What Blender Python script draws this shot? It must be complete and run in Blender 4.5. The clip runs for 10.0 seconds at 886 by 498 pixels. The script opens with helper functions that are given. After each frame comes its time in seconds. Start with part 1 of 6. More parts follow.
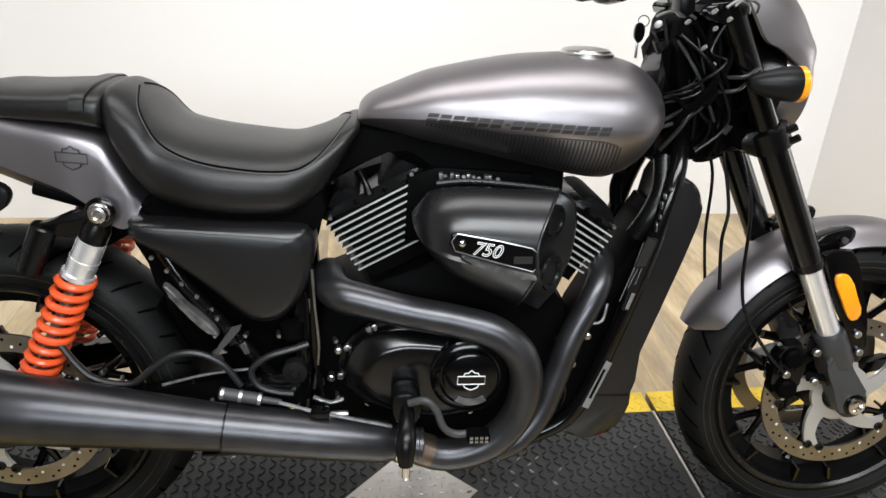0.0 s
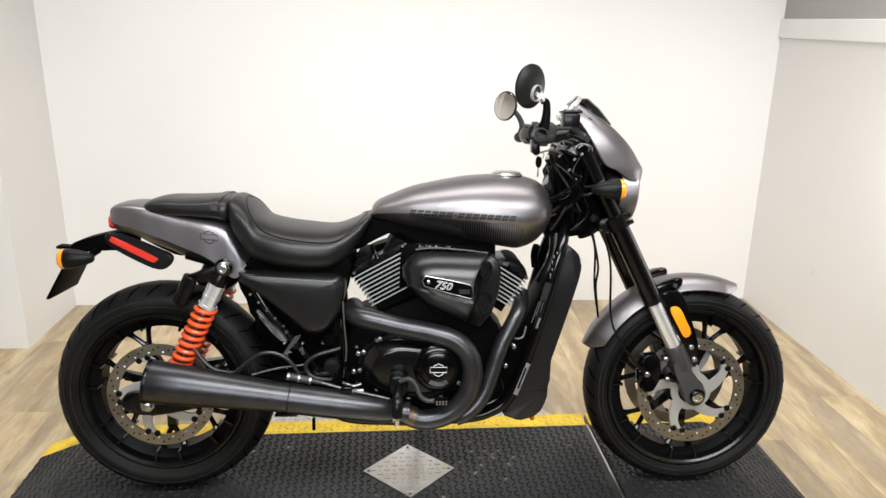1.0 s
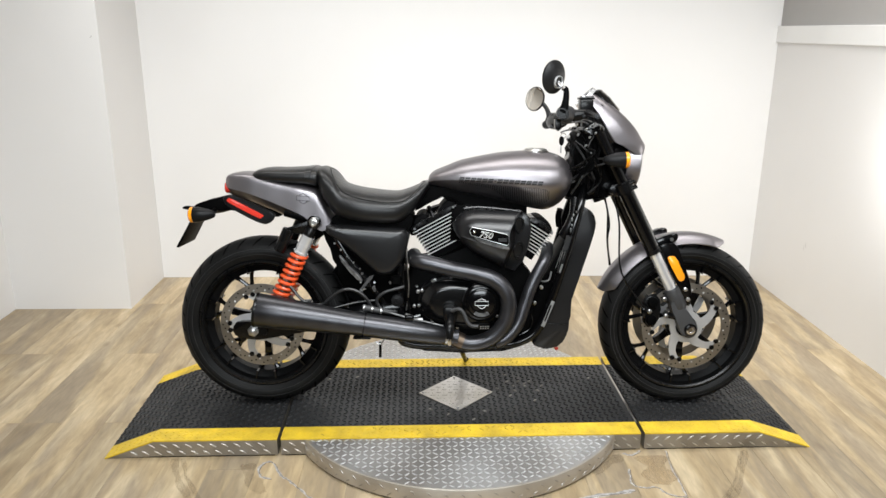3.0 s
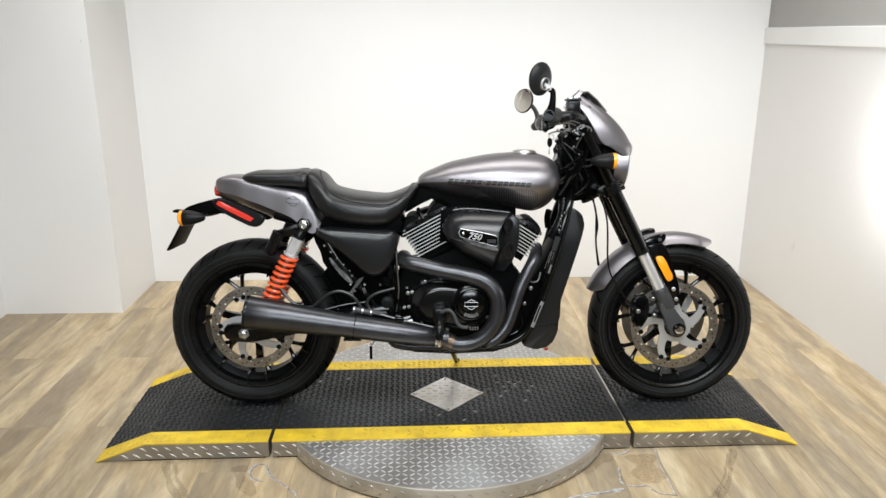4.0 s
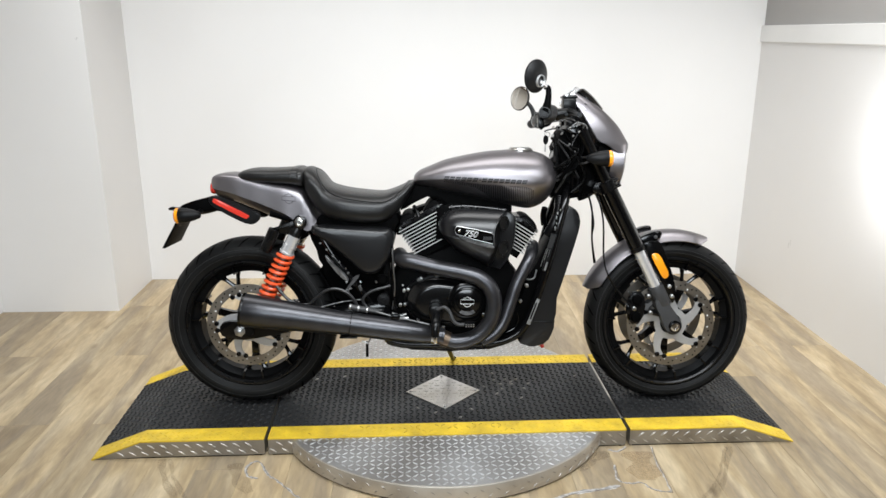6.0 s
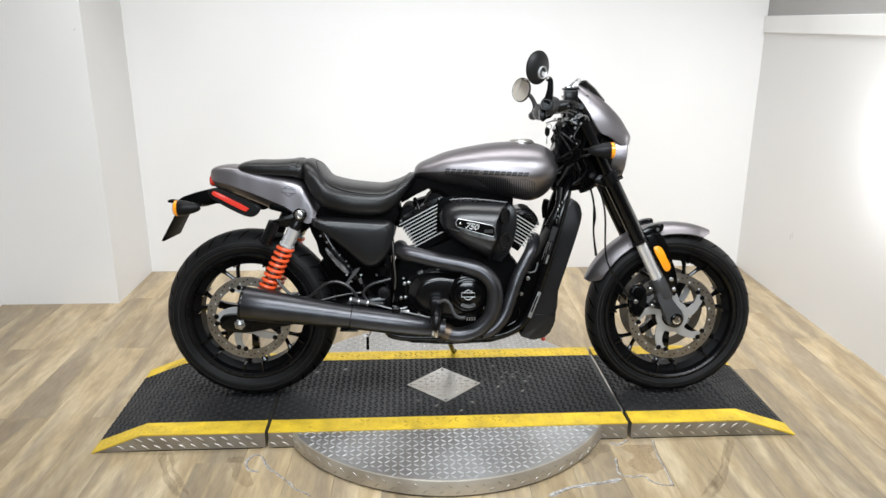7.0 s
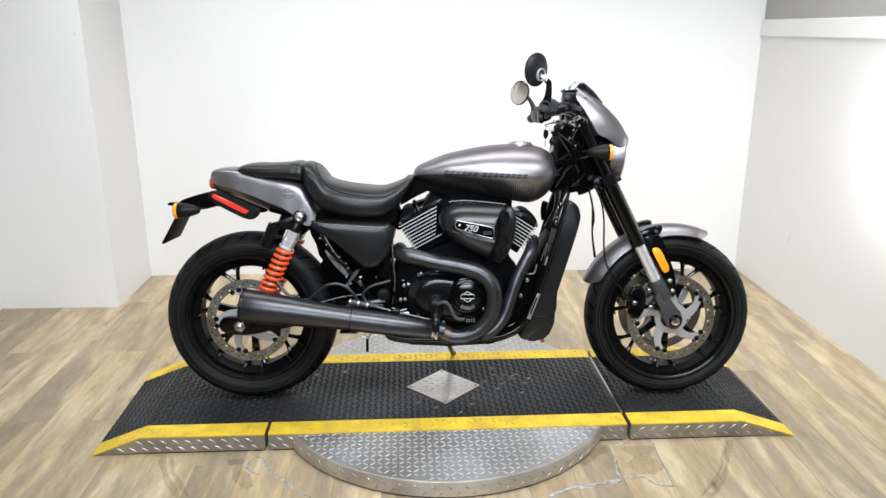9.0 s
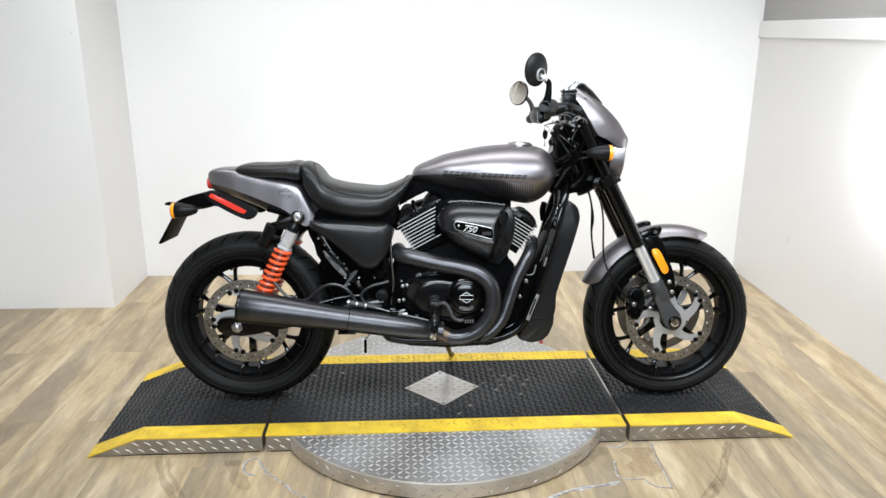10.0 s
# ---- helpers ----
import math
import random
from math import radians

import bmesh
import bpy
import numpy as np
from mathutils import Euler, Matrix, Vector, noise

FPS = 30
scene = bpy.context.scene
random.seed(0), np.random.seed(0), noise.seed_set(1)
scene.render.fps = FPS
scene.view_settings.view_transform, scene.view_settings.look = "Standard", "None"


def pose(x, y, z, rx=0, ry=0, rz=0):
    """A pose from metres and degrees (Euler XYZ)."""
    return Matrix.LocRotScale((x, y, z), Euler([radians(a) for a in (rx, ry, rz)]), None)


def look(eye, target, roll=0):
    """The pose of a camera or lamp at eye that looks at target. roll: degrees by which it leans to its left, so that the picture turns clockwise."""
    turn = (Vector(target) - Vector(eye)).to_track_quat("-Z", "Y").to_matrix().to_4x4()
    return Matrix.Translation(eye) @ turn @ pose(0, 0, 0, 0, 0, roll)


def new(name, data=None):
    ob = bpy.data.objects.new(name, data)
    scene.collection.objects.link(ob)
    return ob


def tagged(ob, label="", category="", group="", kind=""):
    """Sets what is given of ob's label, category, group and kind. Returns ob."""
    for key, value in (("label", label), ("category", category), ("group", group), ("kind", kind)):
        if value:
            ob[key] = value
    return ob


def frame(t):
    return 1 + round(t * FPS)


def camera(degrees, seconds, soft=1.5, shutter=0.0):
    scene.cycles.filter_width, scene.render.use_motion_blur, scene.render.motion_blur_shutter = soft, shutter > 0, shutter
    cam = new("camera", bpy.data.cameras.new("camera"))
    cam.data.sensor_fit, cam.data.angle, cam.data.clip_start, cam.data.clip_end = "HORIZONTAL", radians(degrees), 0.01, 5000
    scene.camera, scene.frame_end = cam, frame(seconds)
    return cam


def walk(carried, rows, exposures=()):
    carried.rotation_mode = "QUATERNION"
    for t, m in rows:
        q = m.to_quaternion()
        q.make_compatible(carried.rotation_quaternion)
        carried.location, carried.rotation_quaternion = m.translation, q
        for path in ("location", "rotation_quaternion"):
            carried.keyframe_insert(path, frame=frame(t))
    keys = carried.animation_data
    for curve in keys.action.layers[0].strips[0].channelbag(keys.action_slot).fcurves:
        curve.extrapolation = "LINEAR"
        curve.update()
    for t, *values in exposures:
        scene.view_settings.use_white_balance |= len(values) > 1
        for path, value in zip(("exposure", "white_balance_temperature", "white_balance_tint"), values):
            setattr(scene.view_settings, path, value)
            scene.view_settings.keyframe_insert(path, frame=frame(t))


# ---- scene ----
cam = camera(61.8, 10.0)
PATH = [
    (0, (-0.109, -1.075, 1.218), (0.122, 0.699, 0.323), 2.7),
    (0.1, (-0.098, -1.162, 1.233), (0.114, 0.637, 0.386), 1.6),
    (0.2, (-0.098, -1.248, 1.263), (0.108, 0.562, 0.438), 1.4),
    (0.3, (-0.101, -1.339, 1.279), (0.115, 0.492, 0.503), 3.0),
    (0.4, (-0.110, -1.426, 1.309), (0.048, 0.407, 0.526), 2.3),
    (0.5, (-0.114, -1.511, 1.330), (0.020, 0.353, 0.618), 2.1),
    (0.6, (-0.110, -1.598, 1.348), (-0.007, 0.300, 0.727), 1.0),
    (0.7, (-0.094, -1.675, 1.360), (0.025, 0.234, 0.775), -0.2),
    (0.8, (-0.082, -1.748, 1.372), (0.051, 0.168, 0.814), 0.2),
    (0.9, (-0.063, -1.816, 1.376), (0.073, 0.096, 0.804), 0.4),
    (1, (-0.047, -1.887, 1.383), (0.089, 0.018, 0.788), 0.9),
    (1.1, (-0.048, -1.949, 1.382), (0.085, -0.047, 0.777), 1.4),
    (1.2, (-0.050, -2.011, 1.381), (0.050, -0.105, 0.785), 1.4),
    (1.3, (-0.054, -2.070, 1.384), (0.031, -0.154, 0.820), 1.2),
    (1.4, (-0.058, -2.129, 1.381), (0.014, -0.199, 0.860), 0.7),
    (1.5, (-0.061, -2.188, 1.381), (-0.012, -0.258, 0.858), 0.1),
    (1.6, (-0.081, -2.241, 1.383), (-0.042, -0.317, 0.836), 0.6),
    (1.7, (-0.096, -2.285, 1.383), (-0.051, -0.370, 0.806), 1.5),
    (1.8, (-0.112, -2.327, 1.383), (-0.069, -0.417, 0.792), 1.0),
    (1.9, (-0.124, -2.361, 1.379), (-0.053, -0.447, 0.805), 1.4),
    (2, (-0.139, -2.395, 1.376), (-0.052, -0.475, 0.823), 1.7),
    (2.2, (-0.143, -2.417, 1.383), (-0.065, -0.498, 0.826), 1.2),
    (3.5, (-0.115, -2.451, 1.366), (-0.056, -0.534, 0.799), 0.2),
    (4, (-0.111, -2.455, 1.371), (-0.039, -0.536, 0.812), 0.1),
    (4.5, (-0.109, -2.460, 1.365), (-0.043, -0.543, 0.797), 0.3),
    (5, (-0.104, -2.461, 1.367), (-0.027, -0.545, 0.800), 0.0),
    (5.5, (-0.104, -2.461, 1.366), (-0.026, -0.541, 0.812), 0.1),
    (7, (-0.105, -2.442, 1.368), (-0.029, -0.531, 0.783), 0.1),
    (7.5, (-0.110, -2.441, 1.357), (-0.022, -0.528, 0.781), 0.3),
    (8, (-0.110, -2.444, 1.362), (-0.028, -0.531, 0.784), 0.1),
    (8.5, (-0.101, -2.449, 1.366), (-0.025, -0.535, 0.790), -0.2),
    (9, (-0.108, -2.453, 1.359), (-0.028, -0.538, 0.788), -0.0),
    (9.5, (-0.112, -2.449, 1.363), (-0.038, -0.531, 0.800), 0.1),
    (10, (-0.116, -2.442, 1.354), (-0.026, -0.527, 0.786), 0.2),
]

EXPOSURES = [(0, -0.06, 6480, 10), (1, -0.06, 6680, 10), (2, -0.05, 6600, 10), (3.5, -0.08, 6500, 9), (5.5, -0.16, 6400, 9), (7, -0.08, 6300, 9), (10, 0.04, 6180, 9)]
walk(cam, [(t, look(eye, target, roll)) for t, eye, target, roll in PATH], EXPOSURES)

# ---- light ----
world = bpy.data.worlds.new("world")
scene.world = world
world.use_nodes = True
world.node_tree.nodes["Background"].inputs[0].default_value = (0.9, 0.95, 1.0, 1)
world.node_tree.nodes["Background"].inputs[1].default_value = 0.02


def area_lamp(name, eye, target, size_x, size_y, watts, colour=(1, 0.99, 0.975), spread=180):
    data = bpy.data.lights.new(name, "AREA")
    data.shape, data.size, data.size_y, data.energy, data.color = "RECTANGLE", size_x, size_y, watts, colour
    data.spread = radians(spread)
    ob = new(name, data)
    ob.matrix_world = look(eye, target)
    return ob


area_lamp("ceiling_lamp_front", (0.3, -1.3, 2.5), (0.15, 0.0, 0.3), 2.4, 0.9, 58, (0.95, 0.98, 1.0), spread=115)
area_lamp("shop_lamp_behind", (-0.2, -3.6, 2.0), (0.0, 0.2, 0.6), 2.2, 0.7, 36, (0.88, 0.95, 1.0), spread=120)
area_lamp("ceiling_lamp_middle", (0.08, 0.45, 2.52), (0.12, 1.12, 0.0), 3.5, 0.6, 32, spread=102)
area_lamp("stand_lamp", (1.6, 0.12, 0.95), (1.95, 0.3, 0.95), 0.25, 0.25, 5)


# ---- materials ----
def material(name, colour, rough=0.5, metal=0.0, vary=0.12, scale=6.0, bump=0.0, bump_scale=300.0, coat=0.0, second=None, stretch=(1, 1, 1), rough_vary=0.1, spec=0.5):
    """Principled surface: two scales of colour and gloss variation, and a fine relief."""
    m = bpy.data.materials.new(name)
    m.use_nodes = True
    nt = m.node_tree
    bsdf = nt.nodes["Principled BSDF"]
    coord = nt.nodes.new("ShaderNodeTexCoord")
    mapping = nt.nodes.new("ShaderNodeMapping")
    mapping.inputs["Scale"].default_value = stretch
    nt.links.new(coord.outputs["Object"], mapping.inputs[0])
    big = nt.nodes.new("ShaderNodeTexNoise")
    big.inputs["Scale"].default_value, big.inputs["Detail"].default_value = scale, 6
    fine = nt.nodes.new("ShaderNodeTexNoise")
    fine.inputs["Scale"].default_value, fine.inputs["Detail"].default_value = bump_scale, 3
    for n in (big, fine):
        nt.links.new(mapping.outputs[0], n.inputs["Vector"])
    mix = nt.nodes.new("ShaderNodeMix")
    mix.data_type = "RGBA"
    a, b = mix.inputs[6], mix.inputs[7]
    dark = second or tuple(c * (1 - 2 * vary) for c in colour)
    a.default_value, b.default_value = (*dark, 1), (*[min(1, c * (1 + vary)) for c in colour], 1)
    ramp = nt.nodes.new("ShaderNodeMapRange")
    ramp.inputs[1].default_value, ramp.inputs[2].default_value = 0.3, 0.7
    nt.links.new(big.outputs[0], ramp.inputs[0])
    nt.links.new(ramp.outputs[0], mix.inputs[0])
    nt.links.new(mix.outputs[2], bsdf.inputs["Base Color"])
    gloss = nt.nodes.new("ShaderNodeMapRange")
    gloss.inputs[3].default_value, gloss.inputs[4].default_value = max(0.02, rough - rough_vary * rough), min(1, rough + rough_vary)
    nt.links.new(big.outputs[0], gloss.inputs[0])
    nt.links.new(gloss.outputs[0], bsdf.inputs["Roughness"])
    bsdf.inputs["Metallic"].default_value = metal
    bsdf.inputs["Specular IOR Level"].default_value = spec
    bsdf.inputs["Coat Weight"].default_value = coat
    bsdf.inputs["Coat Roughness"].default_value = 0.08
    if bump:
        relief = nt.nodes.new("ShaderNodeBump")
        relief.inputs["Strength"].default_value, relief.inputs["Distance"].default_value = bump, 0.001
        nt.links.new(fine.outputs[0], relief.inputs["Height"])
        nt.links.new(relief.outputs[0], bsdf.inputs["Normal"])
    return m


WALL = material("white_wall_paint", (0.76, 0.75, 0.74), 0.45, vary=0.015, scale=1.3, bump=0.15, bump_scale=90)
COVER_GREY = material("satin_charcoal_plastic", (0.0075, 0.0075, 0.0081), 0.25, spec=0.40, vary=0.1, bump=0.06, bump_scale=700)
GREY_WALL = material("grey_wall_paint", (0.42, 0.41, 0.40), 0.6, vary=0.04, scale=1.5, bump=0.15, bump_scale=90)
TRIM = material("white_trim_paint", (0.84, 0.84, 0.83), 0.35, vary=0.02, scale=3)
CEILING = material("ceiling_paint", (0.22, 0.17, 0.125), 0.8, vary=0.05, scale=2)
SHOP_WALL = material("dim_workshop_wall", (0.17, 0.132, 0.096), 0.7, vary=0.2, scale=1.5)
SEAM_DARK = material("dark_joint", (0.13, 0.10, 0.065), 0.9)
BLACK_TREAD = material("black_tread_coating", (0.009, 0.009, 0.0095), 0.36, spec=0.36, second=(0.030, 0.030, 0.0305), scale=3.0, bump=0.3, bump_scale=250, rough_vary=0.25)
YELLOW = material("yellow_safety_paint", (0.72, 0.50, 0.03), 0.5, vary=0.1, scale=14, bump=0.2, second=(0.50, 0.34, 0.03))
YELLOW_WORN = material("worn_yellow_paint", (0.46, 0.31, 0.03), 0.55, vary=0.2, scale=30, second=(0.28, 0.19, 0.03))
ALU = material("tread_plate_aluminium", (0.66, 0.65, 0.64), 0.27, metal=1.0, vary=0.1, scale=4, bump=0.1, rough_vary=0.25, second=(0.36, 0.33, 0.285))
TABLE_ALU = material("worn_turntable_plate", (0.50, 0.50, 0.50), 0.34, metal=0.85, vary=0.08, scale=3.5, bump=0.1, rough_vary=0.2, second=(0.37, 0.35, 0.325))
TABLE_LUG = material("rubbed_turntable_marks", (0.78, 0.78, 0.79), 0.30, metal=0.7, vary=0.08, scale=9)
RIM_ALU = material("brushed_turntable_rim", (0.52, 0.49, 0.44), 0.42, metal=0.75, vary=0.12, scale=7, second=(0.36, 0.32, 0.27))
ALU_SIDE = material("dull_tread_plate_side", (0.40, 0.38, 0.35), 0.45, metal=1.0, vary=0.15, scale=9, bump=0.1, rough_vary=0.2)
ALU_BRIGHT = material("rubbed_tread_marks", (0.72, 0.71, 0.69), 0.32, metal=1.0, vary=0.05, scale=15)
GREY_PAINT = material("satin_grey_metallic_paint", (0.25, 0.235, 0.247), 0.38, metal=0.95, vary=0.03, scale=8, bump=0.05, bump_scale=2500, rough_vary=0.04)
GREY_DARK = material("dark_grey_tank_graphic", (0.030, 0.029, 0.031), 0.4, metal=0.3, vary=0.03)
BLACK_SATIN = material("satin_black_coating", (0.0028, 0.0028, 0.003), 0.24, spec=0.24, vary=0.15, scale=12, bump=0.05, bump_scale=800)
BLACK_GLOSS = material("gloss_black_paint", (0.002, 0.002, 0.0022), 0.10, spec=0.35, vary=0.1)
COVER_GLOSS = material("gloss_black_casting", (0.003, 0.003, 0.0032), 0.15, spec=0.5, vary=0.1, bump=0.05, bump_scale=500)
BLACK_MATT = material("matt_black_plastic", (0.002, 0.002, 0.0021), 0.42, spec=0.02, vary=0.15, bump=0.15, bump_scale=700)
ROCKER = material("crinkle_black_casting", (0.004, 0.004, 0.0042), 0.6, spec=0.03, vary=0.2, bump=0.5, bump_scale=500)
EXHAUST = material("dark_grey_exhaust_ceramic", (0.062, 0.062, 0.067), 0.30, metal=0.85, vary=0.1, scale=18, bump=0.06, bump_scale=900)
VINYL = material("black_seat_vinyl", (0.0070, 0.0070, 0.0073), 0.31, spec=0.38, vary=0.12, scale=10, bump=0.35, bump_scale=900)
PIPING = material("seat_seam_thread", (0.07, 0.07, 0.07), 0.5)
RUBBER = material("tyre_rubber", (0.0075, 0.0075, 0.0075), 0.46, spec=0.12, vary=0.25, scale=9, bump=0.25, bump_scale=500)
RUBBER_GROOVE = material("tyre_groove", (0.001, 0.001, 0.001), 0.9, spec=0.02)
CHROME = material("chrome", (0.82, 0.82, 0.83), 0.1, metal=1.0, vary=0.02, rough_vary=0.02)
STEEL = material("brushed_steel", (0.42, 0.42, 0.42), 0.3, metal=1.0, vary=0.15, scale=30)
DISC_STEEL = material("brake_disc_steel", (0.33, 0.305, 0.27), 0.34, metal=1.0, vary=0.1, scale=20)
CARRIER = material("cast_silver_carrier", (0.54, 0.54, 0.54), 0.34, metal=0.6, vary=0.06)
FIN_EDGE = material("machined_fin_aluminium", (0.60, 0.60, 0.59), 0.34, metal=0.6, vary=0.05)
ENGINE_GREY = material("dark_grey_casting", (0.007, 0.007, 0.0074), 0.34, spec=0.14, vary=0.15, bump=0.25, bump_scale=400)
ORANGE = material("orange_spring_paint", (0.80, 0.10, 0.025), 0.32, vary=0.06, coat=0.3)
AMBER = material("amber_lens", (0.90, 0.32, 0.01), 0.18, vary=0.05, coat=0.5)
RED = material("red_lens", (0.62, 0.04, 0.025), 0.16, vary=0.08, coat=0.5)
PEG_GREY = material("worn_cast_peg", (0.16, 0.16, 0.16), 0.4, metal=0.6, vary=0.3, scale=60)
LABEL = material("pale_label_film", (0.15, 0.15, 0.147), 0.4)
WHITE_MARK = material("white_print", (0.75, 0.75, 0.75), 0.4)
LUG_GREY = material("cast_grey_lug", (0.035, 0.035, 0.036), 0.45, spec=0.4, vary=0.2, bump=0.4, bump_scale=400)
AIR_GREY = material("satin_grey_air_cleaner", (0.009, 0.009, 0.0098), 0.24, spec=0.42, vary=0.1, bump=0.06, bump_scale=700)
CAP_STEEL = material("polished_cap_steel", (0.66, 0.65, 0.63), 0.24, metal=1.0, vary=0.05)
RIM_LIP = material("polished_black_rim_edge", (0.035, 0.035, 0.036), 0.24, metal=0.9, vary=0.15, scale=14)
SIDEWALL = material("paler_sidewall_rib", (0.022, 0.022, 0.022), 0.5, spec=0.25, vary=0.3, scale=25)
RIM_BLACK = material("black_wheel_paint", (0.003, 0.003, 0.0032), 0.38, spec=0.08, vary=0.15)
MIRROR_BACK = material("dark_grey_mirror_shell", (0.008, 0.008, 0.0085), 0.40, spec=0.35, vary=0.2, scale=20)
HOSE = material("grey_rubber_hose", (0.012, 0.012, 0.0125), 0.35, spec=0.5, vary=0.15)
MIRROR = material("mirror_glass", (0.89, 0.86, 0.81), 0.02, metal=1.0, vary=0.0, rough_vary=0.0)
FORK_CHROME = material("bright_fork_chrome", (0.86, 0.86, 0.87), 0.24, metal=0.72, vary=0.03, rough_vary=0.05)
CLEAR = material("headlamp_glass", (0.75, 0.77, 0.80), 0.06, metal=0.6, vary=0.02)


def wood_material():
    m = bpy.data.materials.new("vinyl_wood_plank")
    m.use_nodes = True
    nt = m.node_tree
    bsdf = nt.nodes["Principled BSDF"]
    coord, info = nt.nodes.new("ShaderNodeTexCoord"), nt.nodes.new("ShaderNodeObjectInfo")
    shift = nt.nodes.new("ShaderNodeVectorMath")
    shift.operation = "MULTIPLY_ADD"
    spread = nt.nodes.new("ShaderNodeCombineXYZ")
    for i in range(3):
        nt.links.new(info.outputs["Random"], spread.inputs[i])
    shift.inputs[1].default_value = (31, 47, 0)
    nt.links.new(spread.outputs[0], shift.inputs[0])
    nt.links.new(coord.outputs["Object"], shift.inputs[2])
    colours = []
    for scale, stretch in ((4.0, (3.0, 0.62, 1)), (24.0, (3.4, 0.6, 1))):
        mp = nt.nodes.new("ShaderNodeMapping")
        mp.inputs["Scale"].default_value = stretch
        nt.links.new(shift.outputs[0], mp.inputs[0])
        nz = nt.nodes.new("ShaderNodeTexNoise")
        nz.inputs["Scale"].default_value, nz.inputs["Detail"].default_value, nz.inputs["Distortion"].default_value = scale, 9, 0.6
        nt.links.new(mp.outputs[0], nz.inputs["Vector"])
        colours.append(nz)
    ramp = nt.nodes.new("ShaderNodeValToRGB")
    ramp.color_ramp.elements[0].position, ramp.color_ramp.elements[0].color = 0.30, (0.30, 0.222, 0.128, 1)
    ramp.color_ramp.elements[1].position, ramp.color_ramp.elements[1].color = 0.68, (0.55, 0.445, 0.29, 1)
    mid = ramp.color_ramp.elements.new(0.49)
    mid.color = (0.43, 0.33, 0.195, 1)
    nt.links.new(colours[0].outputs[0], ramp.inputs[0])
    mp = nt.nodes.new("ShaderNodeMapping")
    mp.inputs["Scale"].default_value = (2.6, 0.36, 1)
    nt.links.new(shift.outputs[0], mp.inputs[0])
    bands = nt.nodes.new("ShaderNodeTexNoise")
    bands.inputs["Scale"].default_value, bands.inputs["Detail"].default_value, bands.inputs["Distortion"].default_value = 3.2, 4, 0.9
    nt.links.new(mp.outputs[0], bands.inputs["Vector"])
    share = nt.nodes.new("ShaderNodeMapRange")
    share.inputs[1].default_value, share.inputs[2].default_value, share.inputs[4].default_value = 0.46, 0.62, 0.75
    nt.links.new(bands.outputs[0], share.inputs[0])
    grey = nt.nodes.new("ShaderNodeMix")
    grey.data_type = "RGBA"
    grey.inputs[7].default_value = (0.265, 0.212, 0.148, 1)
    nt.links.new(share.outputs[0], grey.inputs[0])
    nt.links.new(ramp.outputs[0], grey.inputs[6])
    mp = nt.nodes.new("ShaderNodeMapping")
    mp.inputs["Scale"].default_value = (1.9, 0.85, 1)
    nt.links.new(shift.outputs[0], mp.inputs[0])
    cells = nt.nodes.new("ShaderNodeTexVoronoi")
    cells.inputs["Scale"].default_value = 3.6
    nt.links.new(mp.outputs[0], cells.inputs["Vector"])
    knot = nt.nodes.new("ShaderNodeMapRange")
    knot.inputs[1].default_value, knot.inputs[2].default_value = 0.03, 0.13
    knot.inputs[3].default_value, knot.inputs[4].default_value = 0.55, 0.0
    nt.links.new(cells.outputs["Distance"], knot.inputs[0])
    knotty = nt.nodes.new("ShaderNodeMix")
    knotty.data_type = "RGBA"
    knotty.inputs[7].default_value = (0.15, 0.105, 0.06, 1)
    nt.links.new(knot.outputs[0], knotty.inputs[0])
    nt.links.new(grey.outputs[2], knotty.inputs[6])
    grain = nt.nodes.new("ShaderNodeMapRange")
    grain.inputs[1].default_value, grain.inputs[2].default_value = 0.3, 0.7
    grain.inputs[3].default_value, grain.inputs[4].default_value = 0.84, 1.10
    nt.links.new(colours[1].outputs[0], grain.inputs[0])
    tone = nt.nodes.new("ShaderNodeMapRange")
    tone.inputs[3].default_value, tone.inputs[4].default_value = 0.80, 1.12
    nt.links.new(info.outputs["Random"], tone.inputs[0])
    both = nt.nodes.new("ShaderNodeMath")
    both.operation = "MULTIPLY"
    nt.links.new(grain.outputs[0], both.inputs[0])
    nt.links.new(tone.outputs[0], both.inputs[1])
    out = nt.nodes.new("ShaderNodeVectorMath")
    out.operation = "SCALE"
    nt.links.new(knotty.outputs[2], out.inputs[0])
    nt.links.new(both.outputs[0], out.inputs["Scale"])
    nt.links.new(out.outputs[0], bsdf.inputs["Base Color"])
    bsdf.inputs["Roughness"].default_value = 0.42
    relief = nt.nodes.new("ShaderNodeBump")
    relief.inputs["Strength"].default_value, relief.inputs["Distance"].default_value = 0.25, 0.001
    nt.links.new(colours[1].outputs[0], relief.inputs["Height"])
    nt.links.new(relief.outputs[0], bsdf.inputs["Normal"])
    return m


WOOD = wood_material()


# ---- mesh tools ----
def finish(name, bm, mats, parent=None, label="", smooth=True, angle=38):
    """One mesh object out of a bmesh, under a parent if one is given."""
    bmesh.ops.recalc_face_normals(bm, faces=bm.faces[:])
    me = bpy.data.meshes.new(name)
    for f in bm.faces:
        f.smooth = smooth
    bm.to_mesh(me)
    bm.free()
    if smooth:
        me.set_sharp_from_angle(angle=radians(angle))
    for m in (mats if isinstance(mats, (list, tuple)) else [mats]):
        me.materials.append(m)
    ob = new(name, me)
    ob.parent = parent
    return tagged(ob, label)


def part(name, bm, mats, parent, label="", **more):
    return finish(name, bm, mats, parent, label, **more)


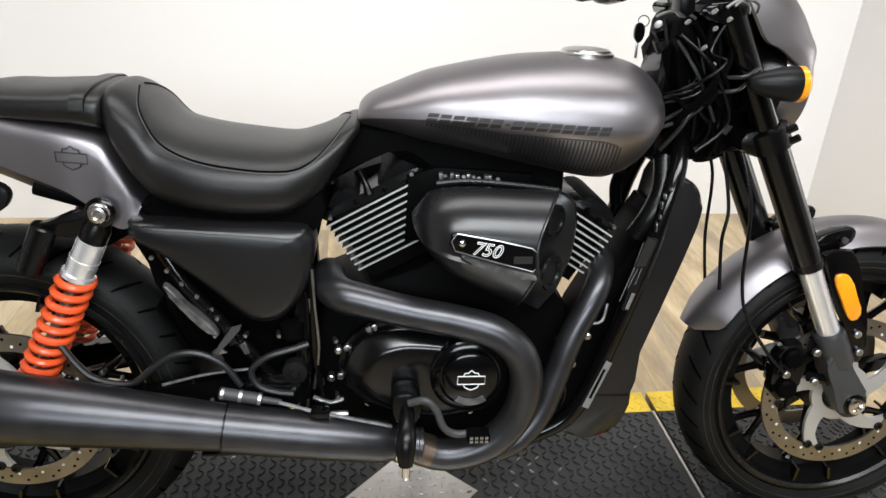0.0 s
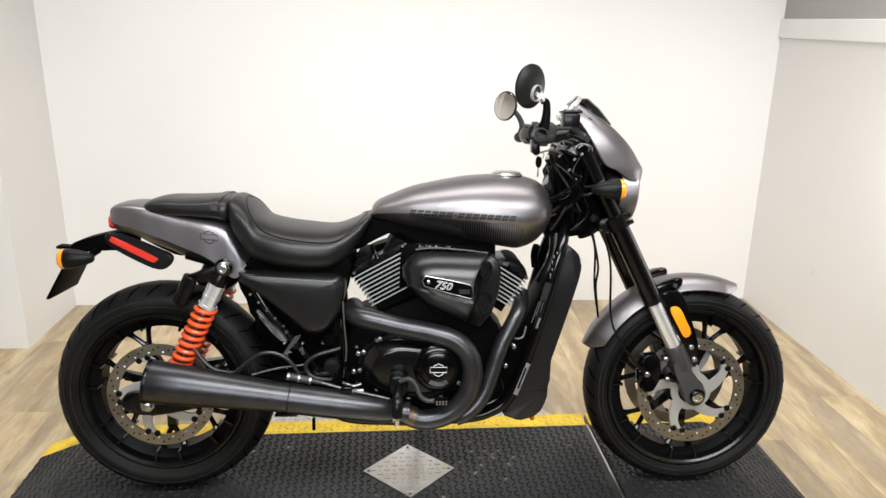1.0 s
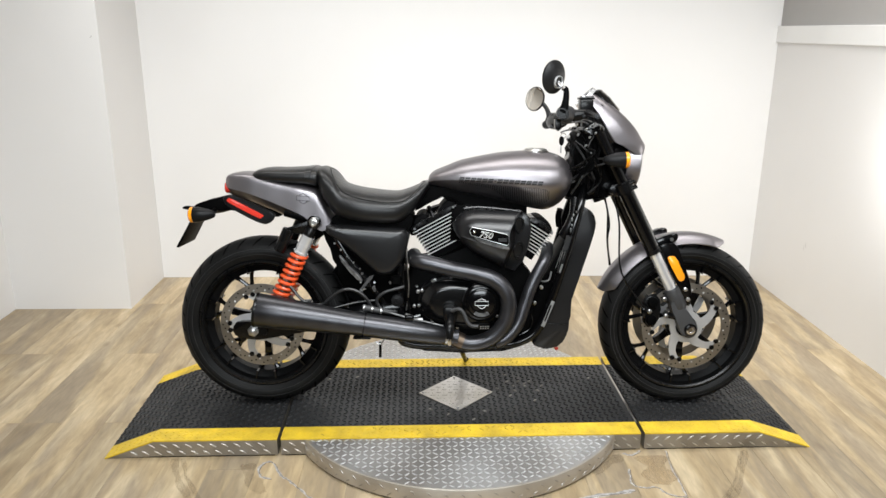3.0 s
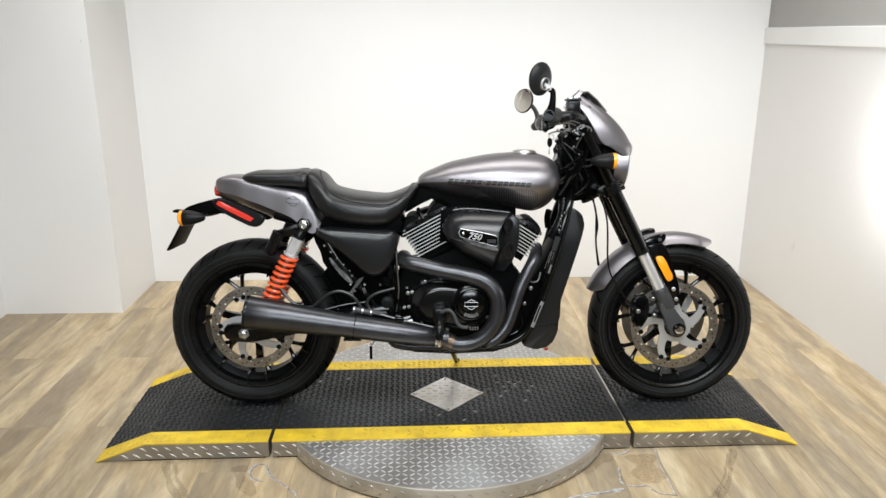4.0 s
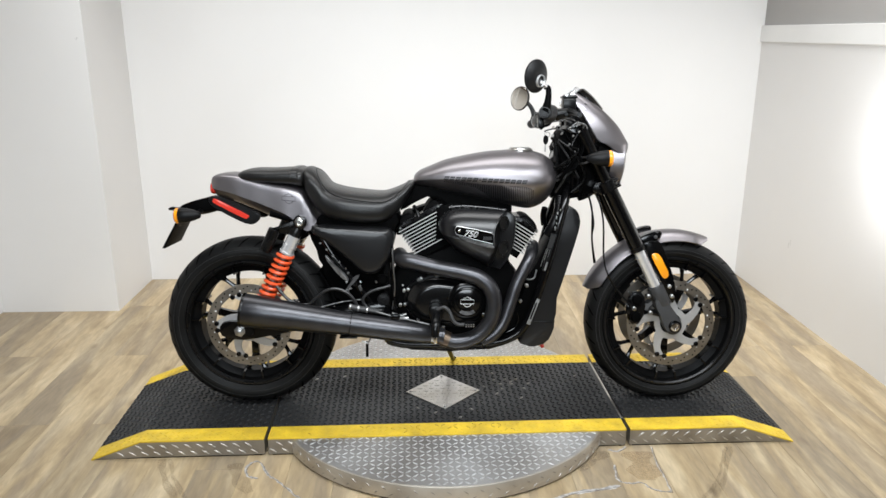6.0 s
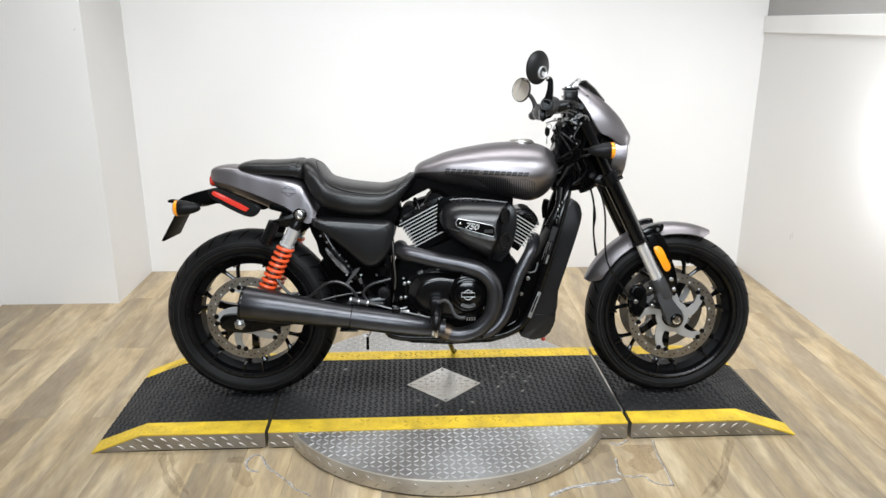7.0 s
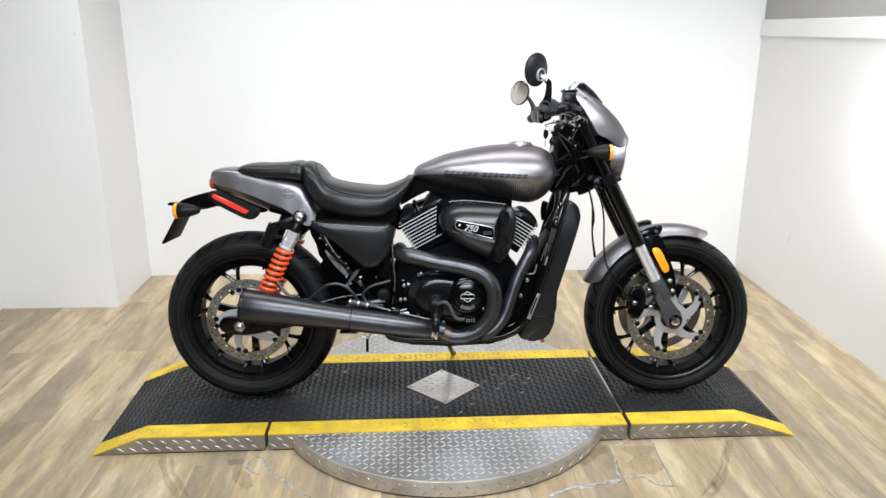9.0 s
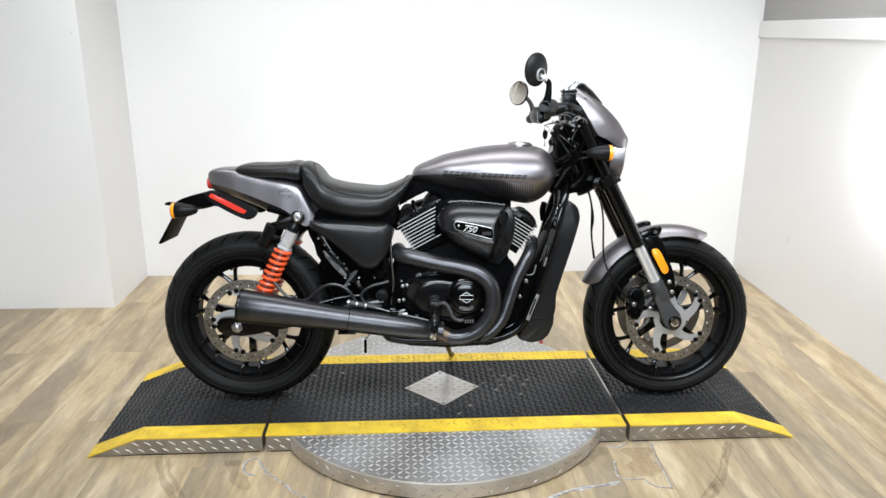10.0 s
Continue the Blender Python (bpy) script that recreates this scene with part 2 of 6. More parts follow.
def join_rings(bm, rings, cap=True, closed=True):
    vs = [[bm.verts.new(p) for p in ring] for ring in rings]
    n = len(vs[0])
    for a, b in zip(vs, vs[1:]):
        for i in range(n if closed else n - 1):
            j = (i + 1) % n
            bm.faces.new((a[i], a[j], b[j], b[i]))
    if cap:
        bm.faces.new(vs[0][::-1])
        bm.faces.new(vs[-1])
    return vs


def catmull(points, steps, closed=False):
    """Smooth curve through points of any dimension."""
    p = [np.array(q, float) for q in points]
    n, out = len(p), []
    for i in range(n if closed else n - 1):
        a, b, c, d = (p[(i + k) % n] if closed else p[min(max(i + k, 0), n - 1)] for k in (-1, 0, 1, 2))
        for s in range(steps):
            t = s / steps
            out.append(0.5 * (2 * b + (c - a) * t + (2 * a - 5 * b + 4 * c - d) * t * t + (3 * b - a - 3 * c + d) * t ** 3))
    if not closed:
        out.append(p[-1])
    return out


def add_tube(bm, points, radius, seg=10, steps=5, cap=True):
    """Round tube along a smooth curve; radius is one number or one a point."""
    rs = radius if isinstance(radius, (list, tuple)) else [radius] * len(points)
    line = catmull([(*p, r) for p, r in zip(points, rs)], steps) if steps > 1 else [np.array((*p, r)) for p, r in zip(points, rs)]
    rings, side = [], None
    for i, q in enumerate(line):
        way = Vector(line[min(i + 1, len(line) - 1)][:3] - line[max(i - 1, 0)][:3]).normalized()
        if side is None:
            side = way.orthogonal().normalized()
        side = (side - way * side.dot(way)).normalized()
        up = way.cross(side)
        rings.append([Vector(q[:3]) + (side * math.cos(a) + up * math.sin(a)) * float(q[3]) for a in (2 * math.pi * k / seg for k in range(seg))])
    join_rings(bm, rings, cap)
    return bm


def tube(points, radius, seg=10, steps=5):
    return add_tube(bmesh.new(), points, radius, seg, steps)


def add_turned(bm, profile, at, axis=(0, 1, 0), seg=40, closed=False):
    """Profile of (along the axis, radius), turned round an axis through at."""
    axis = Vector(axis).normalized()
    u = axis.orthogonal().normalized()
    v = axis.cross(u)
    rings = [[Vector(at) + axis * h + (u * math.cos(a) + v * math.sin(a)) * r for a in (2 * math.pi * k / seg for k in range(seg))] for h, r in profile]
    if closed:
        rings.append(rings[0])
        join_rings(bm, rings, False)
        bmesh.ops.remove_doubles(bm, verts=bm.verts[:], dist=1e-6)
    else:
        join_rings(bm, rings, True)
    return bm


def turned(profile, at, axis=(0, 1, 0), seg=40, closed=False):
    return add_turned(bmesh.new(), profile, at, axis, seg, closed)


def add_prism(bm, poly, y0, y1, bevel=0.0, steps=1, segs=2):
    """Outline of (x, z) points pulled from y0 to y1, its rims rounded."""
    pts = catmull(poly, steps, True) if steps > 1 else poly
    lo = [bm.verts.new((p[0], y0, p[1])) for p in pts]
    hi = [bm.verts.new((p[0], y1, p[1])) for p in pts]
    faces = [bm.faces.new(lo), bm.faces.new(hi[::-1])]
    n = len(pts)
    for i in range(n):
        faces.append(bm.faces.new((lo[i], hi[i], hi[(i + 1) % n], lo[(i + 1) % n])))
    if bevel:
        rims = [e for f in faces[:2] for e in f.edges]
        bmesh.ops.bevel(bm, geom=rims, offset=bevel, segments=segs, profile=0.5, affect="EDGES")
    return bm


def prism(poly, y0, y1, bevel=0.0, steps=1, segs=2):
    return add_prism(bmesh.new(), poly, y0, y1, bevel, steps, segs)


def pillow(poly, y0, y1, soft=0.3, steps=4, layers=6):
    """Outline of (x, z) points with a bulged face: flat at y0, domed towards y1."""
    pts = np.array(catmull(poly, steps, True))
    mid = pts.mean(axis=0)
    rings = []
    for k in range(layers + 1):
        a = math.pi / 2 * k / layers
        s, y = 1 - soft * (1 - math.cos(a)), y0 + (y1 - y0) * math.sin(a)
        rings.append([Vector((*(mid + (p - mid) * s)[:1], y, (mid + (p - mid) * s)[1])) for p in pts])
    bm = bmesh.new()
    join_rings(bm, rings)
    return bm


def box(x0, x1, y0, y1, z0, z1, bevel=0.0, segs=2):
    bm = bmesh.new()
    bmesh.ops.create_cube(bm, size=1)
    bmesh.ops.scale(bm, vec=(x1 - x0, y1 - y0, z1 - z0), verts=bm.verts)
    bmesh.ops.translate(bm, vec=((x0 + x1) / 2, (y0 + y1) / 2, (z0 + z1) / 2), verts=bm.verts)
    if bevel:
        bmesh.ops.bevel(bm, geom=bm.edges[:], offset=bevel, segments=segs, profile=0.5, affect="EDGES")
    return bm


def add_box(bm, centre, x_way, size, taper=1.0):
    """Box in the x-z plane turned so that its length lies along x_way; size is length, depth in y, height."""
    u = Vector((x_way[0], 0, x_way[1])).normalized()
    w = Vector((-u.z, 0, u.x))
    c, (l, d, h) = Vector(centre), size
    v = [[bm.verts.new(c + u * (sx * l / 2) + Vector((0, sy * d / 2, 0)) + w * (sz * h / 2 * (taper if sx > 0 else 1))) for sy, sz in ((-1, -1), (1, -1), (1, 1), (-1, 1))] for sx in (-1, 1)]
    bm.faces.new(v[0])
    bm.faces.new(v[1][::-1])
    for i in range(4):
        bm.faces.new((v[0][i], v[1][i], v[1][(i + 1) % 4], v[0][(i + 1) % 4]))
    return bm


def body_rings(sections, steps=5, seg=36, power=2.3):
    """Rings of a body along x from (x, top, bottom, half width)."""
    rings = []
    for x, zt, zb, w in catmull(sections, steps):
        zc, h, ring = (zt + zb) / 2, max((zt - zb) / 2, 1e-4), []
        for k in range(seg):
            a = 2 * math.pi * k / seg
            c, s = math.cos(a), math.sin(a)
            ring.append(Vector((x, max(w, 1e-4) * math.copysign(abs(c) ** (2 / power), c), zc + h * math.copysign(abs(s) ** (2 / power), s))))
        rings.append(ring)
    return rings


def loft_body(sections, steps=5, seg=36, power=2.3):
    bm = bmesh.new()
    join_rings(bm, body_rings(sections, steps, seg, power))
    return bm


def creased_body(sections, steps, under, power=4.0, lean=0.0):
    """Body with a side that leans in above its crease, a rounded shoulder, and a cut-in flank below; sections: x, top, bottom, half width, height share of the crease."""
    bm, rings = bmesh.new(), []
    ups = [1 - (1 - k / 12) ** 1.7 for k in range(13)]
    for x, zt, zb, w, crease in catmull(sections, steps):
        zc = zb + (zt - zb) * crease
        side = [(w * (1 - lean * u) * max(1 - u ** power, 0) ** (1 / 2.2), zc + (zt - zc) * u) for u in ups[::-1]]
        side += [(w * (1 - under * u) * max(1 - u ** 9, 0) ** 0.5, zc - (zc - zb) * u) for u in (0.04, 0.2, 0.4, 0.6, 0.8, 0.92, 1.0)]
        ring = [Vector((x, -max(y, 1e-4), z)) for y, z in side]
        rings.append(ring + [Vector((x, -p.y, p.z)) for p in ring[::-1]])
    join_rings(bm, rings)
    bmesh.ops.remove_doubles(bm, verts=bm.verts[:], dist=2e-4)
    return bm


def empty(name, m, label, category, group=""):
    ob = new(name)
    ob.matrix_world = m
    ob.empty_display_size = 0.1
    return tagged(ob, label, category, group)


# ---- the room ----
BACK, RIGHT, LEFT, JOG_X, JOG_Y, FRONT, TOP = 1.64, 1.79, -2.19, -1.61, 1.14, -4.6, 2.6
LEDGE_LOW, LEDGE_TOP = 1.32, 1.405


def structure(name, bm, mat, label):
    return tagged(finish(name, bm, mat, None, label, smooth=False), category=name.split("_")[0], kind="structure")


structure("wall_back", box(JOG_X, 2.1, BACK, BACK + 0.12, 0, TOP), WALL, "white painted back wall behind the motorcycle")
structure("wall_left_return", box(JOG_X - 0.12, JOG_X, JOG_Y + 0.12, BACK + 0.12, 0, TOP), WALL, "white painted wall return beside the back wall")
structure("wall_left_face", box(LEFT - 0.12, JOG_X, JOG_Y, JOG_Y + 0.12, 0, TOP), WALL, "white painted wall face standing forward of the back wall")
structure("wall_left", box(LEFT - 0.12, LEFT, -1.4, JOG_Y, 0, TOP), WALL, "white painted side wall")
structure("wall_left_shop", box(LEFT - 0.12, LEFT, FRONT, -1.4, 0, TOP), SHOP_WALL, "dim workshop side wall")
structure("wall_right_shop", box(RIGHT, RIGHT + 0.32, FRONT, -0.9, 0, TOP), SHOP_WALL, "dim workshop side wall")
structure("wall_right", box(RIGHT, RIGHT + 0.12, -0.9, BACK, 0, LEDGE_TOP - 0.009), WALL, "white painted low side wall with faint scuffs")
structure("wall_right_upper", box(RIGHT + 0.004, RIGHT + 0.32, -0.9, BACK, LEDGE_TOP - 0.008, TOP), GREY_WALL, "grey wall above the low side wall")
structure("trim_ledge", box(RIGHT - 0.012, RIGHT + 0.003, -0.9, BACK, LEDGE_LOW, LEDGE_TOP, 0.003), TRIM, "white painted trim board capping the low wall")
structure("wall_front", box(LEFT - 0.12, 2.1, FRONT - 0.12, FRONT, 0, TOP), SHOP_WALL, "dim workshop wall opposite the motorcycle")
structure("ceiling", box(LEFT - 0.12, 2.11, FRONT - 0.12, BACK + 0.12, TOP, TOP + 0.1), CEILING, "plain dim ceiling")
floor = structure("floor", box(LEFT - 0.12, 2.1, FRONT - 0.12, BACK + 0.12, -0.1, -0.004), SEAM_DARK, "wood-look vinyl plank floor in tan and grey brown")

# ---- ramps and turntable ----
DECK = 0.065
Y_NEAR, Y_FAR, STRIP = -0.235, 0.375, 0.074
STAGE = pose(0, 0, 0, 0, 0, 0.7)


def add_lug(bm, x, y, z, turn, l, w, h, up=(0, 0, 1), along=(1, 0, 0)):
    n, u = Vector(up), Vector(along)
    v = n.cross(u)
    d = u * math.cos(turn) + v * math.sin(turn)
    e = n.cross(d)
    c = Vector((x, y, z))
    lo = [bm.verts.new(c + d * (a * l) + e * (b * w) - n * 0.0005) for a, b in ((-0.5, 0), (0, -0.5), (0.5, 0), (0, 0.5))]
    hi = [bm.verts.new(c + d * (a * l * 0.8) + e * (b * w * 0.5) + n * h) for a, b in ((-0.5, 0), (0, -0.5), (0.5, 0), (0, 0.5))]
    bm.faces.new(hi)
    for i in range(4):
        bm.faces.new((lo[i], lo[(i + 1) % 4], hi[(i + 1) % 4], hi[i]))


def herringbone(bm, x0, x1, y0, y1, z_at, up, skip=None):
    row, y = 0, y0 + 0.014
    while y < y1 - 0.008:
        x, k = x0 + 0.008, 0
        while x < x1 - 0.006:
            if not skip or not skip(x, y):
                along = Vector((up[2], 0, -up[0]))
                add_lug(bm, x, y, z_at(x), 0.75 if (k + row) % 2 else -0.75, 0.0205, 0.0074, 0.0034, up, along)
            x, k = x + 0.0215, k + 1
        y, row = y + 0.0190, row + 1


def plate_side(bm, x0, x1, z_top, y, facing):
    """Two rows of raised slanting marks on an upright side."""
    for r, z in enumerate((0.019, 0.044)):
        x = x0 + 0.016 + 0.022 * r
        while x < x1 - 0.014:
            if z < z_top(x) - 0.010:
                add_lug(bm, x, y, z, 0.65 if x0 > 0.6 and r else -0.55, 0.028, 0.0066, 0.0024, (0, facing, 0), (1, 0, 0))
            x += 0.040


def flat_strip(xs, zs, y0, y1, thick):
    """Slab that follows a line of (x, z) tops, between y0 and y1."""
    bm = bmesh.new()
    rings = []
    for x, z in zip(xs, zs):
        rings.append([Vector((x, y0, z)), Vector((x, y1, z)), Vector((x, y1, z - thick)), Vector((x, y0, z - thick))])
    join_rings(bm, rings)
    return bm


def deck_section(name, xs, zs, label, category, group=""):
    """A section of the ramp: aluminium body, black tread deck, yellow edge strips."""
    ob = empty(name, STAGE, label, category, group)
    x0, x1 = min(xs), max(xs)
    z_top = lambda x: float(np.interp(x, xs, zs))
    lower = [max(z - 0.004, 0.0008) for z in zs]
    bm = bmesh.new()
    join_rings(bm, [[Vector((x, Y_NEAR, min(0.0055, z * 0.5))), Vector((x, Y_FAR, min(0.0055, z * 0.5))), Vector((x, Y_FAR, z)), Vector((x, Y_NEAR, z))] for x, z in zip(xs, lower)])
    part("body", bm, ALU_SIDE, ob, "tread-plate aluminium sides", smooth=False)
    bm = bmesh.new()
    for y, f in ((Y_NEAR, -1), (Y_FAR, 1)):
        plate_side(bm, x0, x1, z_top, y, f)
    tagged(part("side_relief", bm, ALU_BRIGHT, ob, "raised slanting marks", smooth=False), kind="stuff")
    part("base_pad", box(x0 + 0.012, x1 - 0.012, Y_NEAR + 0.004, Y_FAR - 0.004, 0, 0.0058), BLACK_MATT, ob, "black slab along the foot of the section")
    part("deck", flat_strip(xs, zs, Y_NEAR + STRIP, Y_FAR - STRIP, 0.004), BLACK_TREAD, ob, "black coated tread-plate deck", smooth=False)
    part("edge_strip", flat_strip(xs, [z + 0.0006 for z in zs], Y_NEAR - 0.002, Y_NEAR + STRIP, 0.005), YELLOW, ob, "yellow painted edge strip", smooth=False)
    part("edge_strip", flat_strip(xs, [z + 0.0006 for z in zs], Y_FAR - STRIP, Y_FAR + 0.002, 0.005), YELLOW, ob, "yellow painted edge strip", smooth=False)
    bm = bmesh.new()
    inside = (lambda x, y: abs(x) + abs(y - 0.07) < 0.15) if name == "turntable_platform" else None
    for (xa, za), (xb, zb) in zip(zip(xs, zs), list(zip(xs, zs))[1:]):
        n = Vector((-(zb - za), 0, xb - xa)).normalized()
        herringbone(bm, xa, xb, Y_NEAR + STRIP, Y_FAR - STRIP, z_top, n, inside)
    tagged(part("tread_relief", bm, BLACK_TREAD, ob, "raised herringbone tread", smooth=False), kind="stuff")
    bm = bmesh.new()
    for (xa, za), (xb, zb) in zip(zip(xs, zs), list(zip(xs, zs))[1:]):
        n = Vector((-(zb - za), 0, xb - xa)).normalized()
        for ya, yb in ((Y_NEAR, Y_NEAR + STRIP), (Y_FAR - STRIP, Y_FAR)):
            herringbone(bm, xa, xb, ya, yb, lambda x: z_top(x) - 0.0014, n)
    tagged(part("painted_tread", bm, YELLOW, ob, "tread showing through the yellow paint", smooth=False), kind="stuff")
    if name == "turntable_platform":
        random.seed(3)
        for mat, label, y0, y1, keep in ((YELLOW_WORN, "paint worn off the tread of the strips", Y_NEAR + 0.004, Y_NEAR + STRIP, lambda x, y: random.random() < 0.40 * math.exp(-(x / 0.22) ** 2) + 0.01),
                                         (YELLOW_WORN, "paint worn off the tread of the strips", Y_FAR - STRIP, Y_FAR - 0.004, lambda x, y: random.random() < 0.25 * math.exp(-(x / 0.26) ** 2) + 0.01),
                                         (ALU_SIDE, "bare metal where the coating is rubbed off", Y_NEAR + STRIP, Y_FAR - STRIP, lambda x, y: random.random() < 0.50 * math.exp(-((x - 0.27) / 0.06) ** 2 - ((y - 0.13) / 0.06) ** 2) + 0.008)):
            bm = bmesh.new()
            herringbone(bm, x0, x1, y0, y1, lambda x: DECK - 0.0008 if y1 < Y_NEAR + STRIP + 0.001 or y0 > Y_FAR - STRIP - 0.001 else DECK + 0.0009, Vector((0, 0, 1)), lambda x, y: not keep(x, y))
            tagged(part("tread_wear", bm, mat, ob, label, smooth=False), kind="stuff")
    return ob


platform = deck_section("turntable_platform", [-0.602, 0.612], [DECK, DECK], "black tread-plate turntable platform with yellow edges", "platform")
part("joint_trim", box(0.6125, 0.6185, Y_NEAR + STRIP, Y_FAR - STRIP, DECK - 0.012, DECK + 0.0022, 0.0006), ALU, platform, "bare metal edge at the ramp joint")
diamond_mesh = bmesh.new()
corners = ((-0.139, 0), (0, -0.139), (0.139, 0), (0, 0.139))
join_rings(diamond_mesh, [[Vector((dx, 0.07 + dy, z)) for dx, dy in corners] for z in (DECK - 0.002, DECK + 0.0035)])
for i in range(-6, 7):
    for j in range(-6, 7):
        x, y = i * 0.022, 0.07 + j * 0.022
        if abs(x) + abs(y - 0.07) < 0.122:
            add_lug(diamond_mesh, x, y, DECK + 0.0035, 0.0 if (i + j) % 2 else math.pi / 2, 0.02, 0.006, 0.0015)
diamond = part("diamond_plate", diamond_mesh, ALU, platform, "worn aluminium diamond-shaped cover plate", smooth=False)
for dx, dy in ((-0.122, 0), (0, -0.122), (0.122, 0), (0, 0.122)):
    part("bolt", turned([(0, 0.005), (0.0025, 0.005), (0.0035, 0.003)], (dx, 0.07 + dy, DECK + 0.0035), (0, 0, 1), 10), STEEL, diamond)

deck_section("access_ramp", [0.626, 1.02, 1.205], [DECK, DECK, 0.003], "black tread-plate ramp with yellow edges and sloped end", "ramp", "ramp sections")
deck_section("access_ramp", [-1.185, -1.02, -0.614], [0.003, DECK, DECK], "black tread-plate ramp with yellow edges and sloped end", "ramp", "ramp sections")

turntable = empty("turntable", STAGE @ pose(0, 0.07, 0), "round aluminium tread-plate turntable under the platform", "turntable")
R_TABLE = 0.605
# Shadow line beneath the disc, built as a black ring.
part("base_ring", turned([(0, R_TABLE - 0.008), (0.007, R_TABLE - 0.008)], (0, 0, 0), (0, 0, 1), 100), BLACK_MATT, turntable, "black ring painting the shadow line under the disc")
part("disc", turned([(0.006, R_TABLE - 0.004), (0.008, R_TABLE), (DECK - 0.009, R_TABLE), (DECK - 0.0065, R_TABLE - 0.0015), (DECK - 0.0060, R_TABLE - 0.004)], (0, 0, 0), (0, 0, 1), 120), RIM_ALU, turntable, "aluminium disc with a worn rim")
part("top_plate", turned([(DECK - 0.0075, R_TABLE - 0.006), (DECK - 0.0052, R_TABLE - 0.006), (DECK - 0.0050, R_TABLE - 0.008)], (0, 0, 0), (0, 0, 1), 120), TABLE_ALU, turntable, "pale rubbed tread-plate top")
bm = bmesh.new()
n = int(R_TABLE * 2 / 0.0225)
for i in range(-n // 2, n // 2 + 1):
    for j in range(-n // 2, n // 2 + 1):
        x, y = i * 0.0225, j * 0.0225
        if math.hypot(x, y) < R_TABLE - 0.014 and (y + 0.07 < Y_NEAR - 0.008 or y + 0.07 > Y_FAR + 0.008):
            add_lug(bm, x, y, DECK - 0.005, 0.65 if (i + j) % 2 else -0.65, 0.0215, 0.0060, 0.0024)
tagged(part("tread_relief", bm, TABLE_LUG, turntable, "raised tread marks on the disc", smooth=False), kind="stuff")
bm = bmesh.new()
for i in range(150):
    a = 2 * math.pi * i / 150
    n = Vector((math.cos(a), math.sin(a), 0))
    t = Vector((-n.y, n.x, 0))
    add_lug(bm, n.x * R_TABLE, n.y * R_TABLE, 0.02 if i % 2 else 0.04, 0.6 if i % 2 else -0.6, 0.021, 0.0050, 0.0014, n, t)
tagged(part("rim_relief", bm, ALU_SIDE, turntable, "raised tread marks on the rim", smooth=False), kind="stuff")

# ---- the motorcycle: x ahead, y to its left, z up from the ground between the wheels ----
bike = empty("motorcycle", pose(0.003, 0.03, DECK, 0, 0, -1.15) @ pose(0, 0, 0, -6.5), "satin grey naked motorcycle with orange shock springs leaning on its stand", "motorcycle")


def spoke_mesh(bm, at, angle, r0, r1, spread, width, depth, y):
    """A spoke with a tapered stem that forks close to the rim, around a small opening."""
    way = lambda a, r: Vector((at[0] + r * math.cos(a), 0, at[2] + r * math.sin(a)))
    mid = r0 + (r1 - r0) * 0.60
    left, right = [], []
    for i in range(6):
        t = i / 5
        r = r0 + (mid - r0) * t
        half_w = (0.016 - 0.008 * t + 0.006 * t ** 4) / r
        left.append(way(angle + half_w, r))
        right.append(way(angle - half_w, r))
    add_prism(bm, [(p.x, p.z) for p in left + right[::-1]], y - depth * 0.5, y + depth * 0.5, 0.004, 1, 2)
    for sgn in (-1, 1):
        line = [way(angle + sgn * spread * u ** 0.7, mid - 0.004 + (r1 + 0.004 - mid) * u) for u in (0.0, 0.25, 0.5, 0.75, 1.0)]
        add_tube(bm, [(p.x, y, p.z) for p in line], [width * 0.75, width * 0.62, width * 0.58, width * 0.62, width * 0.95], 8, 3)


